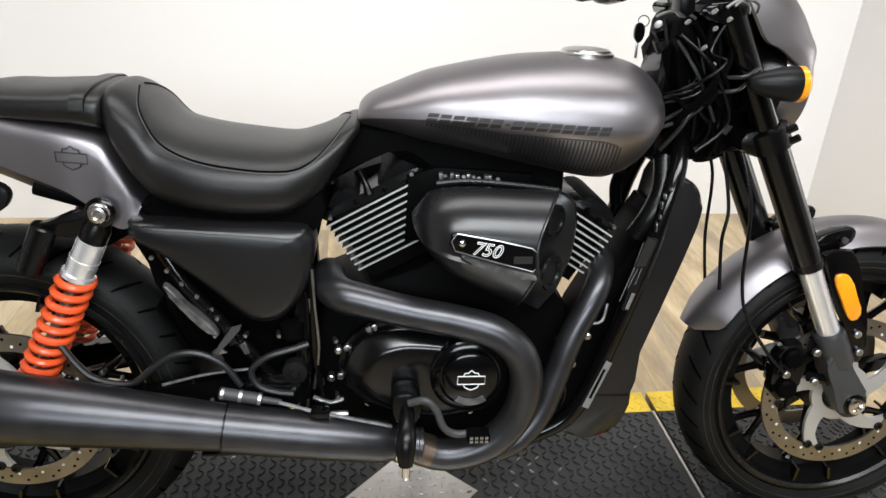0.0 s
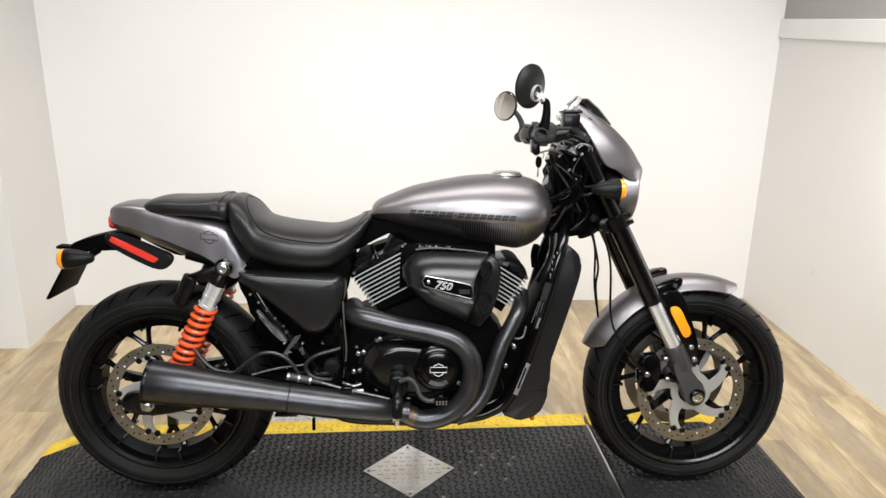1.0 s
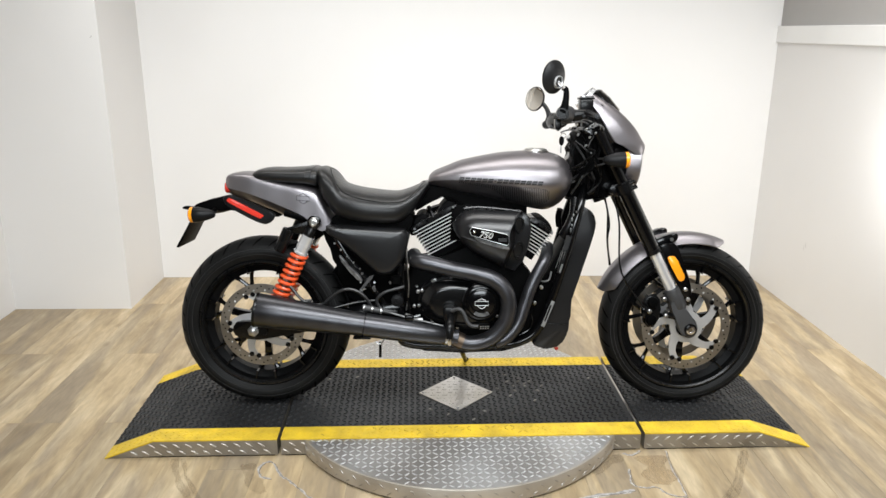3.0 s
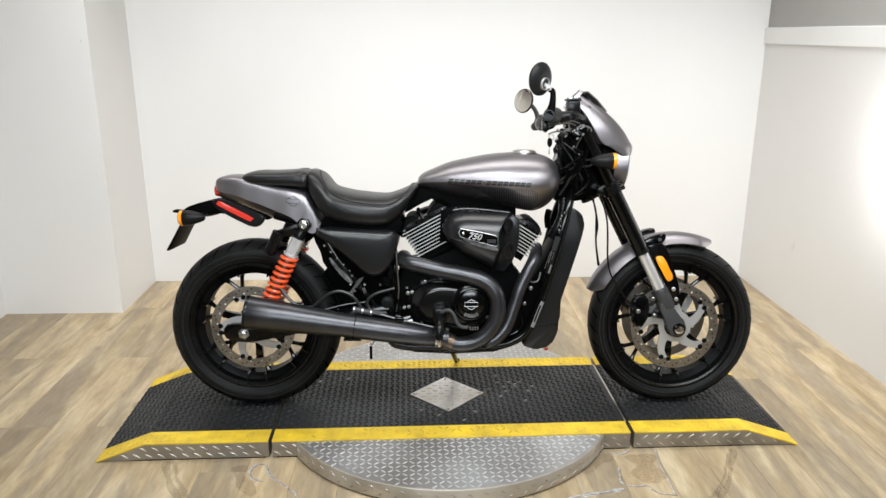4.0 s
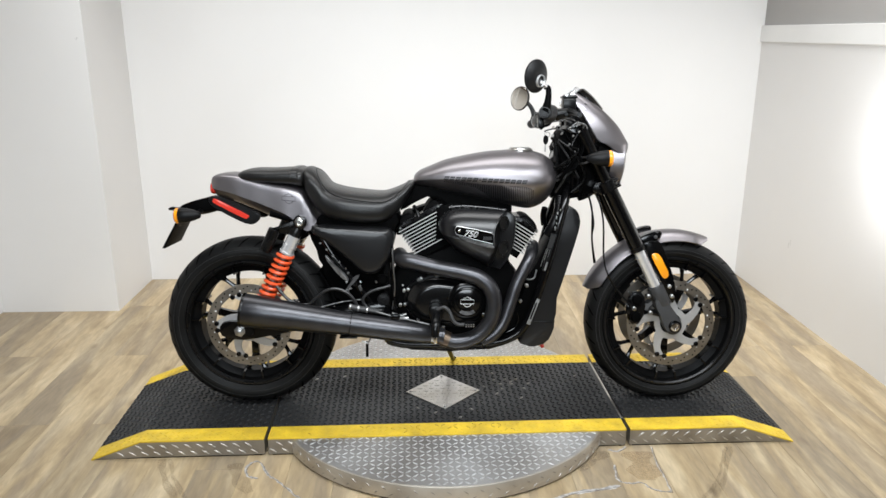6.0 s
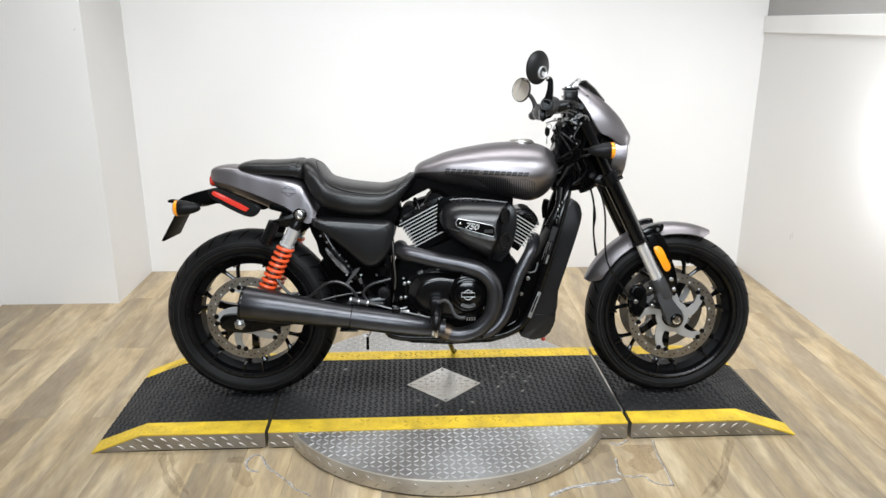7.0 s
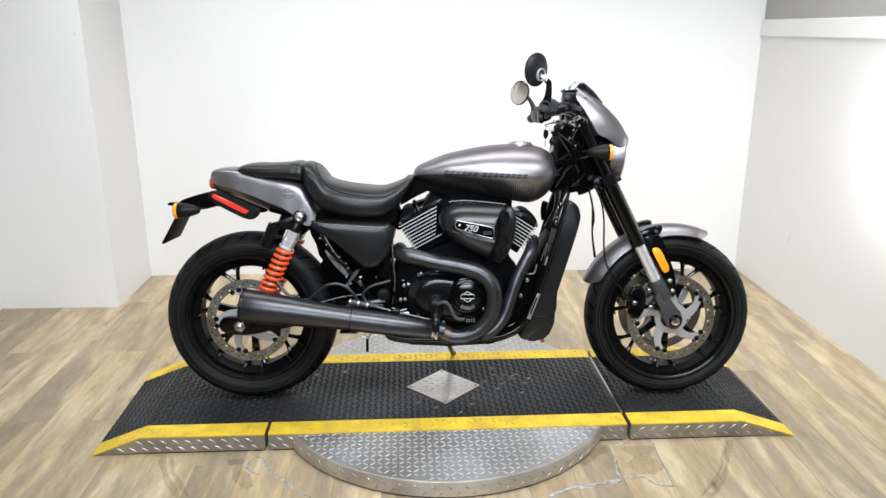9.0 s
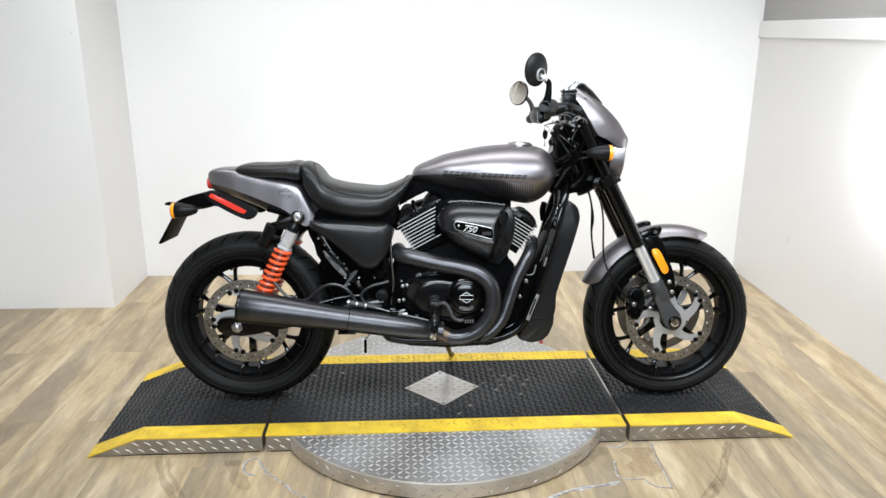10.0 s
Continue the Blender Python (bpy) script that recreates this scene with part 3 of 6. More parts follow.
def wheel(name, at, tyre_r, rim_r, half, disc_r, disc_ys, label):
    """Cast black wheel under the motorcycle: rim, spokes, hub, tyre and brake discs."""
    bm = turned([(-half * 0.80, rim_r + 0.013), (-half * 0.86, rim_r + 0.009), (-half * 0.80, rim_r - 0.006), (-half * 0.55, rim_r - 0.012), (-half * 0.40, rim_r - 0.034), (half * 0.40, rim_r - 0.034),
                 (half * 0.55, rim_r - 0.012), (half * 0.80, rim_r - 0.006), (half * 0.86, rim_r + 0.009), (half * 0.80, rim_r + 0.013)], at, seg=72, closed=True)
    w = part(name, bm, RIM_BLACK, bike, label)
    prof = []
    for k in range(25):
        a = math.radians(-118 + 236 * k / 24)
        y = half * math.sin(a) if abs(a) < math.pi / 2 else half * math.copysign(1, a) * (1 - 0.16 * (abs(a) - math.pi / 2) / 0.49)
        low = rim_r + 0.012
        r = tyre_r - (tyre_r - low) * (0.5 - 0.5 * math.cos(min(abs(a) * 1.0, 2.06))) / 0.735
        prof.append((y, max(r, low)))
    part("tyre", turned(prof, at, seg=96, closed=True), RUBBER, w, "black rubber tyre with shallow grooves")
    bm = bmesh.new()
    for k in range(32):
        a0 = 2 * math.pi * k / 32
        for sgn in (-1, 1):
            rings = []
            for i in range(7):
                u = i / 6
                b = math.radians(18 + 44 * u)
                y = sgn * half * math.sin(b)
                r = tyre_r - (tyre_r - rim_r - 0.012) * (0.5 - 0.5 * math.cos(b)) / 0.735
                a = a0 + 0.10 * u + (0.07 if sgn > 0 else 0)
                p = Vector((at[0] + r * math.cos(a), at[1] + y, at[2] + r * math.sin(a)))
                out = Vector((math.cos(a) * math.cos(b), sgn * math.sin(b), math.sin(a) * math.cos(b)))
                tan = Vector((-math.sin(a), 0, math.cos(a)))
                wd = 0.0030 * (1.15 - abs(u - 0.5))
                rings.append([p + out * 0.0006 + tan * wd, p + out * 0.0006 - tan * wd, p - out * 0.002 - tan * wd, p - out * 0.002 + tan * wd])
            join_rings(bm, rings)
    tagged(part("tyre_groove", bm, RUBBER_GROOVE, w), kind="stuff")
    for k in range(7):
        bm = bmesh.new()
        spoke_mesh(bm, at, 2 * math.pi * (k + 0.25) / 7, 0.04, rim_r - 0.03, 0.17, 0.0125, 0.022, at[1])
        part("spoke", bm, BLACK_GLOSS, w)
    for k in range(14):
        a = 2 * math.pi * (k // 2 + 0.25) / 7 + (0.17 if k % 2 else -0.17)
        for sgn in (-1, 1):
            bm = bmesh.new()
            r0, r1 = rim_r - 0.036, rim_r - 0.006
            rm = (r0 + r1) / 2
            add_box(bm, (at[0] + rm * math.cos(a), at[1] + sgn * half * 0.55, at[2] + rm * math.sin(a)), (math.cos(a), math.sin(a)), (r1 - r0, half * 0.42, 0.0055))
            part("rim_rib", bm, BLACK_GLOSS, w)
    for sgn in (-1, 1):
        part("rim_lip", turned([(sgn * half * 0.84, rim_r + 0.0085), (sgn * half * 0.90, rim_r + 0.0060), (sgn * half * 0.90, rim_r + 0.0015), (sgn * half * 0.82, rim_r - 0.0035)], at, seg=72, closed=True), RIM_LIP, w, "gloss black rim lip")
        for u in (0.30, 0.62):
            r = rim_r + 0.014 + (tyre_r - rim_r - 0.030) * u
            y = sgn * half * (0.965 if u < 0.5 else 0.972)
            part("sidewall_rib", turned([(y - sgn * 0.004, r - 0.0016), (y + sgn * 0.0012, r - 0.0007), (y + sgn * 0.0012, r + 0.0007), (y - sgn * 0.004, r + 0.0016)], at, seg=96, closed=True), SIDEWALL, w)
    part("hub", turned([(-0.06, 0.030), (-0.058, 0.034), (-0.03, 0.036), (-0.024, 0.062), (0.024, 0.062), (0.03, 0.036), (0.058, 0.034), (0.06, 0.03)], at, seg=32), BLACK_SATIN, w)
    for y in disc_ys:
        bm = turned([(-0.0025, disc_r - 0.031), (-0.0025, disc_r), (0.0025, disc_r), (0.0025, disc_r - 0.031)], (at[0], y, at[2]), seg=72, closed=True)
        side = -1 if y < 0 else 1
        first = len(bm.faces)
        for k in range(60):
            a = 2 * math.pi * k / 60
            r = disc_r - (0.009, 0.0155, 0.022)[k % 3]
            add_turned(bm, [(side * 0.0022, 0.0027), (side * 0.0029, 0.0027)], (at[0] + r * math.cos(a), y, at[2] + r * math.sin(a)), seg=8)
        bm.faces.ensure_lookup_table()
        for n, f in enumerate(bm.faces[first:]):
            f.material_index = 1 + (n // 10 * 7 % 3) // 2
        part("brake_disc", bm, [DISC_STEEL, BLACK_MATT, WHITE_MARK], w, "drilled steel brake disc")
        bm = bmesh.new()
        ring = disc_r - 0.030
        add_turned(bm, [(-0.004, 0.038), (-0.004, 0.058), (0.004, 0.058), (0.004, 0.038)], (at[0], y, at[2]), seg=40, closed=True)
        for k in range(5):
            a = 2 * math.pi * (k + 0.15) / 5
            left, right = [], []
            for i in range(11):
                t = i / 10
                r, turn = 0.052 + (ring - 0.002 - 0.052) * t, a + 0.50 * t ** 1.3
                half_w = (0.020 - 0.017 * t + 0.016 * t ** 2.5) / r
                left.append((at[0] + r * math.cos(turn + half_w), at[2] + r * math.sin(turn + half_w)))
                right.append((at[0] + r * math.cos(turn - half_w), at[2] + r * math.sin(turn - half_w)))
            add_prism(bm, left + right[::-1], y - 0.0035, y + 0.0035, 0.0012, 1, 1)
        part("disc_carrier", bm, CARRIER, w, "cast silver disc carrier")
        for k in range(10):
            a = 2 * math.pi * (k // 2 + 0.15) / 5 + 0.50 + (0.11 if k % 2 else -0.11)
            c = (at[0] + (ring - 0.004) * math.cos(a), y, at[2] + (ring - 0.004) * math.sin(a))
            part("bobbin", turned([(side * 0.002, 0.0085), (side * 0.0060, 0.0085), (side * 0.0068, 0.0075), (side * 0.0068, 0.0040), (side * 0.0045, 0.0032)], c, seg=16), BLACK_SATIN, w)
    return w


REAR, AHEAD = (-0.690, 0, 0.304), (0.808, 0, 0.297)
wheel("rear_wheel", REAR, 0.304, 0.218, 0.078, 0.147, (-0.082,), "black cast wheel with wide rear tyre")
wheel("front_wheel", AHEAD, 0.297, 0.229, 0.061, 0.156, (-0.066, 0.066), "black cast wheel with front tyre and twin discs")

# tank
TANK = [(-0.109, 0.812, 0.796, 0.036), (-0.104, 0.826, 0.790, 0.054), (-0.087, 0.841, 0.786, 0.073), (-0.05, 0.857, 0.778, 0.091), (0.0, 0.877, 0.765, 0.108), (0.05, 0.889, 0.755, 0.120), (0.1, 0.899, 0.744, 0.131), (0.15, 0.907, 0.733, 0.139),
        (0.2, 0.911, 0.722, 0.143), (0.25, 0.913, 0.711, 0.145), (0.3, 0.909, 0.706, 0.142), (0.34, 0.899, 0.722, 0.130), (0.365, 0.884, 0.746, 0.111), (0.381, 0.864, 0.773, 0.082), (0.389, 0.835, 0.80, 0.045)]
TANK_FINE = np.array(catmull(TANK, 8))


def tank_width(x, z):
    """Half width of the tank at x and height z: round above its crease, cut under below it."""
    zt, zb, w = (float(np.interp(x, TANK_FINE[:, 0], TANK_FINE[:, k])) for k in (1, 2, 3))
    zc = zb + (zt - zb) * 0.46
    if z >= zc:
        u = min((z - zc) / (zt - zc), 1.0)
        return w * max(1 - u ** 2.3, 0.0) ** (1 / 2.0)
    u = min((zc - z) / (zc - zb), 1.0)
    return w * (1 - 0.60 * u ** 1.25) * max(1 - u ** 8, 0.0) ** 0.5


def tank_point(x, z, out=0.0):
    """A place on the tank's right side at x and z, lifted off by out."""
    return Vector((x, -tank_width(x, z) - out, z))


def tank_mesh():
    bm, rings = bmesh.new(), []
    us = [1 - (1 - k / 14) ** 1.8 for k in range(15)]
    for x, zt, zb, w in catmull(TANK, 6):
        zc = zb + (zt - zb) * 0.46
        side = [zc + (zt - zc) * u for u in us[::-1]] + [zc - (zc - zb) * (1 - (1 - k / 10) ** 1.6) for k in range(1, 11)]
        ring = [Vector((x, -max(tank_width(x, z), 1e-4), z)) for z in side]
        ring += [Vector((x, -p.y, p.z)) for p in ring[::-1]]
        rings.append(ring)
    join_rings(bm, rings)
    bmesh.ops.remove_doubles(bm, verts=bm.verts[:], dist=2e-4)
    return bm


tank = part("fuel_tank", tank_mesh(), GREY_PAINT, bike, "satin grey metallic teardrop fuel tank")
part("filler_cap", turned([(-0.006, 0.046), (0.003, 0.046), (0.005, 0.041), (0.008, 0.040), (0.010, 0.036), (0.012, 0.024), (0.0125, 0.012)], (0.265, 0, 0.909), (0.02, 0, 1), 36), CAP_STEEL, tank, "polished filler cap")


def tank_decal(quads, thick=0.0007):
    bm = bmesh.new()
    for (xa, za), (xb, zb), (xc, zc), (xd, zd), n in quads:
        grid = []
        for i in range(n + 1):
            t = i / n
            grid.append((tank_point(xa + (xd - xa) * t, za + (zd - za) * t, thick), tank_point(xb + (xc - xb) * t, zb + (zc - zb) * t, thick)))
        join_rings(bm, [[bot, top, top + Vector((0, 0.0025, 0)), bot + Vector((0, 0.0025, 0))] for bot, top in grid])
    return bm


WORD_TOP = lambda x: 0.8266 - 0.0425 * x
x = -0.0065
for k in range(15):
    wide = 0.0115 if k == 6 else 0.0192
    strokes = [(0.0015, 0.0085, 0.40, 0.64)] if k == 6 else [(0.0006, 0.0166, 0.0, 0.44), (0.0006, 0.0166, 0.56, 1.0)]
    quads = []
    for a, b, lo, hi in strokes:
        low, top = WORD_TOP(x + a) - 0.0136 + 0.0136 * lo, WORD_TOP(x + a) - 0.0136 + 0.0136 * hi
        lean = lambda h: 0.0052 * h
        quads.append(((x + a + lean(lo), low), (x + b + lean(lo), low), (x + b + lean(hi), top), (x + a + lean(hi), top), 4))
    part("wordmark_bar", tank_decal(quads), GREY_DARK, tank)
    x += wide
quads = []
for k in range(50):
    x = -0.004 + 0.0061 * k
    zt = float(np.interp(x, (-0.006, 0.1185, 0.2595, 0.285, 0.305), (0.8108, 0.7978, 0.7910, 0.786, 0.777)))
    zb = float(np.interp(x, (-0.006, 0.10, 0.13, 0.155, 0.22, 0.270, 0.290, 0.305), (0.806, 0.788, 0.768, 0.746, 0.729, 0.730, 0.742, 0.765)))
    lean = 0.10 * (zt - zb)
    quads.append(((x + lean, zb), (x + 0.0031 + lean, zb), (x + 0.0031, zt), (x, zt), 8))
for k in range(20):
    xa, xb = 0.0 + 0.0145 * k, 0.0145 * (k + 1)
    za, zb = (float(np.interp(v, (-0.006, 0.1185, 0.2595, 0.285, 0.305), (0.8118, 0.7988, 0.7920, 0.787, 0.778))) for v in (xa, xb))
    quads.append(((xa, za), (xa, za + 0.0012), (xb, zb + 0.0012), (xb, zb), 2))
tagged(part("tank_stripe", tank_decal(quads, 0.0005), GREY_DARK, tank, "fading dark stripe graphic"), kind="stuff")


def shield(bm, to_place, size):
    """Outline of a plain shield crossed by a bar, as flat ribbons; to_place maps (u, v, lift) to a place."""
    outline = [(-0.36, 0.2), (-0.30, 0.36), (-0.16, 0.36), (0, 0.5), (0.16, 0.36), (0.30, 0.36), (0.36, 0.2)]
    lower = [(-0.36, -0.2), (-0.30, -0.36), (-0.14, -0.44), (0, -0.5), (0.14, -0.44), (0.30, -0.36), (0.36, -0.2)]
    bar = [(-0.62, -0.2), (-0.62, 0.2), (0.62, 0.2), (0.62, -0.2), (-0.62, -0.2)]
    for line in (outline, lower, bar):
        add_tube(bm, [to_place(u * size, v * size) for u, v in line], size * 0.027, 6, 1)
    return bm


# seat, pillion, tail
SEAT = [(-0.486, 0.852, 0.795, 0.095), (-0.470, 0.855, 0.752, 0.118), (-0.448, 0.846, 0.712, 0.130), (-0.425, 0.826, 0.686, 0.140), (-0.40, 0.797, 0.672, 0.148), (-0.35, 0.781, 0.662, 0.158), (-0.29, 0.772, 0.656, 0.160),
        (-0.22, 0.767, 0.656, 0.150), (-0.18, 0.777, 0.674, 0.134), (-0.15, 0.789, 0.716, 0.118), (-0.128, 0.800, 0.750, 0.104), (-0.114, 0.805, 0.774, 0.088), (-0.106, 0.803, 0.785, 0.07)]
seat = part("rider_seat", loft_body(SEAT, 6, 44, 2.7), VINYL, bike, "black vinyl solo seat with stitched seam")
SEAT_FINE = np.array(catmull(SEAT, 8))


def seat_top(x, u, out=0.0008, sgn=-1):
    """A place on the seat at x; u goes from 0 at the flank to 1 on the crown."""
    zt, zb, w = (float(np.interp(x, SEAT_FINE[:, 0], SEAT_FINE[:, k])) for k in (1, 2, 3))
    a = u * math.pi / 2
    return Vector((x, sgn * (w * math.cos(a) ** (2 / 2.7) + out), (zt + zb) / 2 + (zt - zb) / 2 * math.sin(a) ** (2 / 2.7) + out * u))


SEAM = [(-0.449, 0.97), (-0.443, 0.86), (-0.436, 0.70), (-0.426, 0.56), (-0.404, 0.46), (-0.372, 0.38), (-0.332, 0.335), (-0.284, 0.31), (-0.244, 0.295), (-0.204, 0.27), (-0.176, 0.28), (-0.152, 0.38), (-0.138, 0.56), (-0.128, 0.80), (-0.122, 0.95)]
for sgn in (-1, 1):
    part("seam", tube([seat_top(x, u, 0.0004, sgn) for x, u in SEAM], 0.0016, 6, 4), BLACK_MATT, seat)
    part("stitching", tube([seat_top(x, u - 0.035, 0.0004, sgn) for x, u in SEAM], 0.0009, 6, 4), PIPING, seat)
pillion = part("pillion_pad", loft_body([(-0.716, 0.828, 0.816, 0.05), (-0.700, 0.842, 0.808, 0.082), (-0.66, 0.850, 0.800, 0.098), (-0.60, 0.850, 0.797, 0.106), (-0.53, 0.853, 0.792, 0.112), (-0.492, 0.853, 0.786, 0.114), (-0.482, 0.850, 0.792, 0.108)], 5, 40, 2.8), VINYL, bike, "black vinyl pillion pad")
bm = bmesh.new()
rings = []
for k in range(25):
    a = math.pi * k / 24
    y, z = -math.copysign(abs(math.cos(a)) ** 0.62, math.cos(a)), math.sin(a) ** 0.62
    rings.append([Vector((-0.512 + dx, y * (0.1140 + lift), 0.822 + z * (0.0318 + lift))) for dx, lift in ((-0.011, 0), (-0.010, 0.0022), (0.010, 0.0022), (0.011, 0))])
join_rings(bm, rings)
part("strap", bm, VINYL, pillion, "vinyl cross strap")
COWL = [(-0.808, 0.803, 0.765, 0.044, 0.5), (-0.800, 0.824, 0.758, 0.062, 0.42), (-0.780, 0.832, 0.751, 0.076, 0.36), (-0.745, 0.835, 0.740, 0.085, 0.35), (-0.71, 0.832, 0.727, 0.091, 0.34), (-0.68, 0.825, 0.714, 0.094, 0.34), (-0.65, 0.818, 0.702, 0.097, 0.34), (-0.60, 0.808, 0.680, 0.101, 0.32), (-0.55, 0.801, 0.662, 0.106, 0.28), (-0.52, 0.796, 0.652, 0.107, 0.20), (-0.50, 0.790, 0.642, 0.108, 0.12), (-0.485, 0.778, 0.636, 0.109, 0.08), (-0.470, 0.750, 0.634, 0.109, 0.06), (-0.458, 0.722, 0.640, 0.109, 0.06), (-0.449, 0.701, 0.652, 0.107, 0.06), (-0.440, 0.684, 0.670, 0.102, 0.3)]
cowl = part("tail_cowl", creased_body(COWL, 5, 0.45, 14.0, 0.03), GREY_PAINT, bike, "satin grey metallic tail cowl")
bm = bmesh.new()
shield(bm, lambda u, v: (-0.531 + u, -0.1080, 0.752 + v - 0.08 * u), 0.036)
part("emblem", bm, GREY_DARK, cowl, "thin dark shield outline")
part("tail_light", loft_body([(-0.812, 0.795, 0.768, 0.040), (-0.809, 0.803, 0.762, 0.056), (-0.800, 0.806, 0.760, 0.062), (-0.790, 0.802, 0.762, 0.060)], 4, 32, 3), RED, cowl, "red tail light lens")
for sgn in (-1, 1):
    housing = [(-0.800, 0.756), (-0.765, 0.758), (-0.655, 0.712), (-0.632, 0.698), (-0.636, 0.678), (-0.655, 0.664), (-0.682, 0.667), (-0.748, 0.700), (-0.796, 0.732)]
    h = part("side_marker", prism(housing, sgn * 0.085, sgn * 0.105, 0.004, 3), ENGINE_GREY, bike, "dark grey marker housing with red lens")
    part("lens", prism([(-0.784, 0.746), (-0.774, 0.750), (-0.674, 0.698), (-0.670, 0.690), (-0.676, 0.685), (-0.688, 0.687), (-0.784, 0.738)], sgn * 0.104, sgn * 0.110, 0.002, 3), RED, h, "red reflector lens")
part("plate_bracket", prism([(-0.80, 0.752), (-0.86, 0.740), (-0.905, 0.727), (-0.928, 0.712), (-0.915, 0.695), (-0.86, 0.700), (-0.80, 0.702), (-0.76, 0.70), (-0.76, 0.74)], -0.035, 0.035, 0.008, 3), BLACK_MATT, bike, "black plastic tail bracket")
bm = bmesh.new()
plate = [(-0.916, 0.672), (-0.924, 0.668), (-0.975, 0.580), (-0.967, 0.578)]
add_prism(bm, plate, -0.09, 0.09, 0.002)
holder = part("plate_holder", bm, BLACK_MATT, bike, "empty black number plate holder")
add = bmesh.new()
add_tube(add, [(-0.912, 0, 0.70), (-0.924, 0, 0.670)], 0.02, 10, 1)
part("arm", add, BLACK_MATT, holder)
for y in (-0.07, 0.07):
    for s in (0.12, 0.85):
        x, z = -0.922 - 0.051 * s, 0.6695 - 0.088 * s
        part("bolt", turned([(0, 0.005), (0.004, 0.005)], (x - 0.001, y, z), (-0.87, 0, 0.49), 8), STEEL, holder)

part("plate_lamp", prism([(-0.972, 0.708), (-0.966, 0.712), (-0.930, 0.708), (-0.905, 0.706), (-0.905, 0.696), (-0.935, 0.698), (-0.970, 0.703)], -0.016, 0.016, 0.002), BLACK_MATT, holder, "small black plate lamp")


def indicator(name, at, way, sgn, label):
    """Bullet turn signal: tapered body, amber lens at its blunt end, short stalk inwards."""
    s = part(name, turned([(-0.072, 0.006), (-0.068, 0.011), (-0.05, 0.018), (-0.025, 0.024), (-0.002, 0.027), (0, 0.026)], at, way, 28), ENGINE_GREY, bike, label)
    part("lens", turned([(0, 0.0265), (0.009, 0.0265), (0.014, 0.022), (0.016, 0.012)], at, way, 28), AMBER, s, "amber lens")
    p = Vector(at) - Vector(way) * 0.04
    part("stalk", tube([p, (p.x + 0.005, p.y - sgn * 0.05, p.z), (p.x + 0.006, sgn * 0.03, p.z + 0.004)], 0.009, 8, 2), BLACK_MATT, s)


for sgn in (-1, 1):
    indicator("rear_indicator", (-0.897, sgn * 0.125, 0.697), (-1, 0, -0.03), sgn, "dark grey bullet turn signal with amber lens")
    indicator("front_indicator", (0.537, sgn * 0.17, 0.889), (1, 0, 0), sgn, "dark grey bullet turn signal with amber lens")

# side covers, radiator, frame
COVER_OUT = [(-0.452, 0.656), (-0.441, 0.6640), (-0.33, 0.6600), (-0.205, 0.6530), (-0.184, 0.645), (-0.1745, 0.622), (-0.187, 0.560), (-0.212, 0.520), (-0.236, 0.4975), (-0.280, 0.498), (-0.330, 0.543), (-0.396, 0.600), (-0.450, 0.637)]
COVER_FACE = [(-0.440, 0.648), (-0.430, 0.6560), (-0.325, 0.6490), (-0.224, 0.640), (-0.203, 0.632), (-0.194, 0.606), (-0.203, 0.558), (-0.223, 0.524), (-0.245, 0.510), (-0.276, 0.511), (-0.324, 0.552), (-0.392, 0.607), (-0.438, 0.636)]
for sgn in (-1, 1):
    bm, rings = bmesh.new(), []
    for y, u, shrink in ((0.085, 0.0, 0.0), (0.128, 0.0, 0.0), (0.137, 0.10, 0.0), (0.1435, 0.42, 0.0), (0.1475, 0.80, 0.0), (0.1495, 1.0, 0.0), (0.1515, 1.0, 0.12), (0.1530, 1.0, 0.45), (0.1535, 1.0, 0.80)):
        line = [Vector((a + (c - a) * u, 0, b + (d - b) * u)) for (a, b), (c, d) in zip(COVER_OUT, COVER_FACE)]
        line = [Vector(p) for p in catmull([tuple(p) for p in line], 4, True)]
        mid = Vector((-0.29, 0, 0.60))
        rings.append([p.lerp(mid, shrink) + Vector((0, sgn * y, 0)) for p in line])
    join_rings(bm, rings)
    part("side_cover", bm, COVER_GREY, bike, "satin black triangular side cover")
part("seat_base", prism([(-0.432, 0.660), (-0.33, 0.650), (-0.20, 0.640), (-0.172, 0.645), (-0.165, 0.70), (-0.30, 0.705), (-0.42, 0.70)], -0.112, 0.112, 0.006, 2), BLACK_MATT, bike, "black tray under the seat")
shroud = [(0.420, 0.715), (0.445, 0.712), (0.464, 0.690), (0.467, 0.652), (0.450, 0.582), (0.420, 0.481), (0.384, 0.357), (0.389, 0.305), (0.373, 0.252), (0.348, 0.221), (0.297, 0.216), (0.260, 0.235), (0.291, 0.289), (0.332, 0.398), (0.378, 0.541), (0.404, 0.642)]
radiator = part("radiator_shroud", prism([(x + 0.003, z) for x, z in shroud], -0.075, 0.075, 0.008, 3), COVER_GREY, bike, "matt black plastic radiator shroud")
part("core", prism([(0.40, 0.66), (0.42, 0.66), (0.38, 0.50), (0.31, 0.28), (0.25, 0.24), (0.235, 0.26), (0.265, 0.38), (0.285, 0.45), (0.345, 0.56)], -0.07, 0.07, 0.004), BLACK_MATT, radiator)
part("rib", box(0.318, 0.384, -0.0775, 0.0775, 0.305, 0.308, 0.001), BLACK_SATIN, radiator)
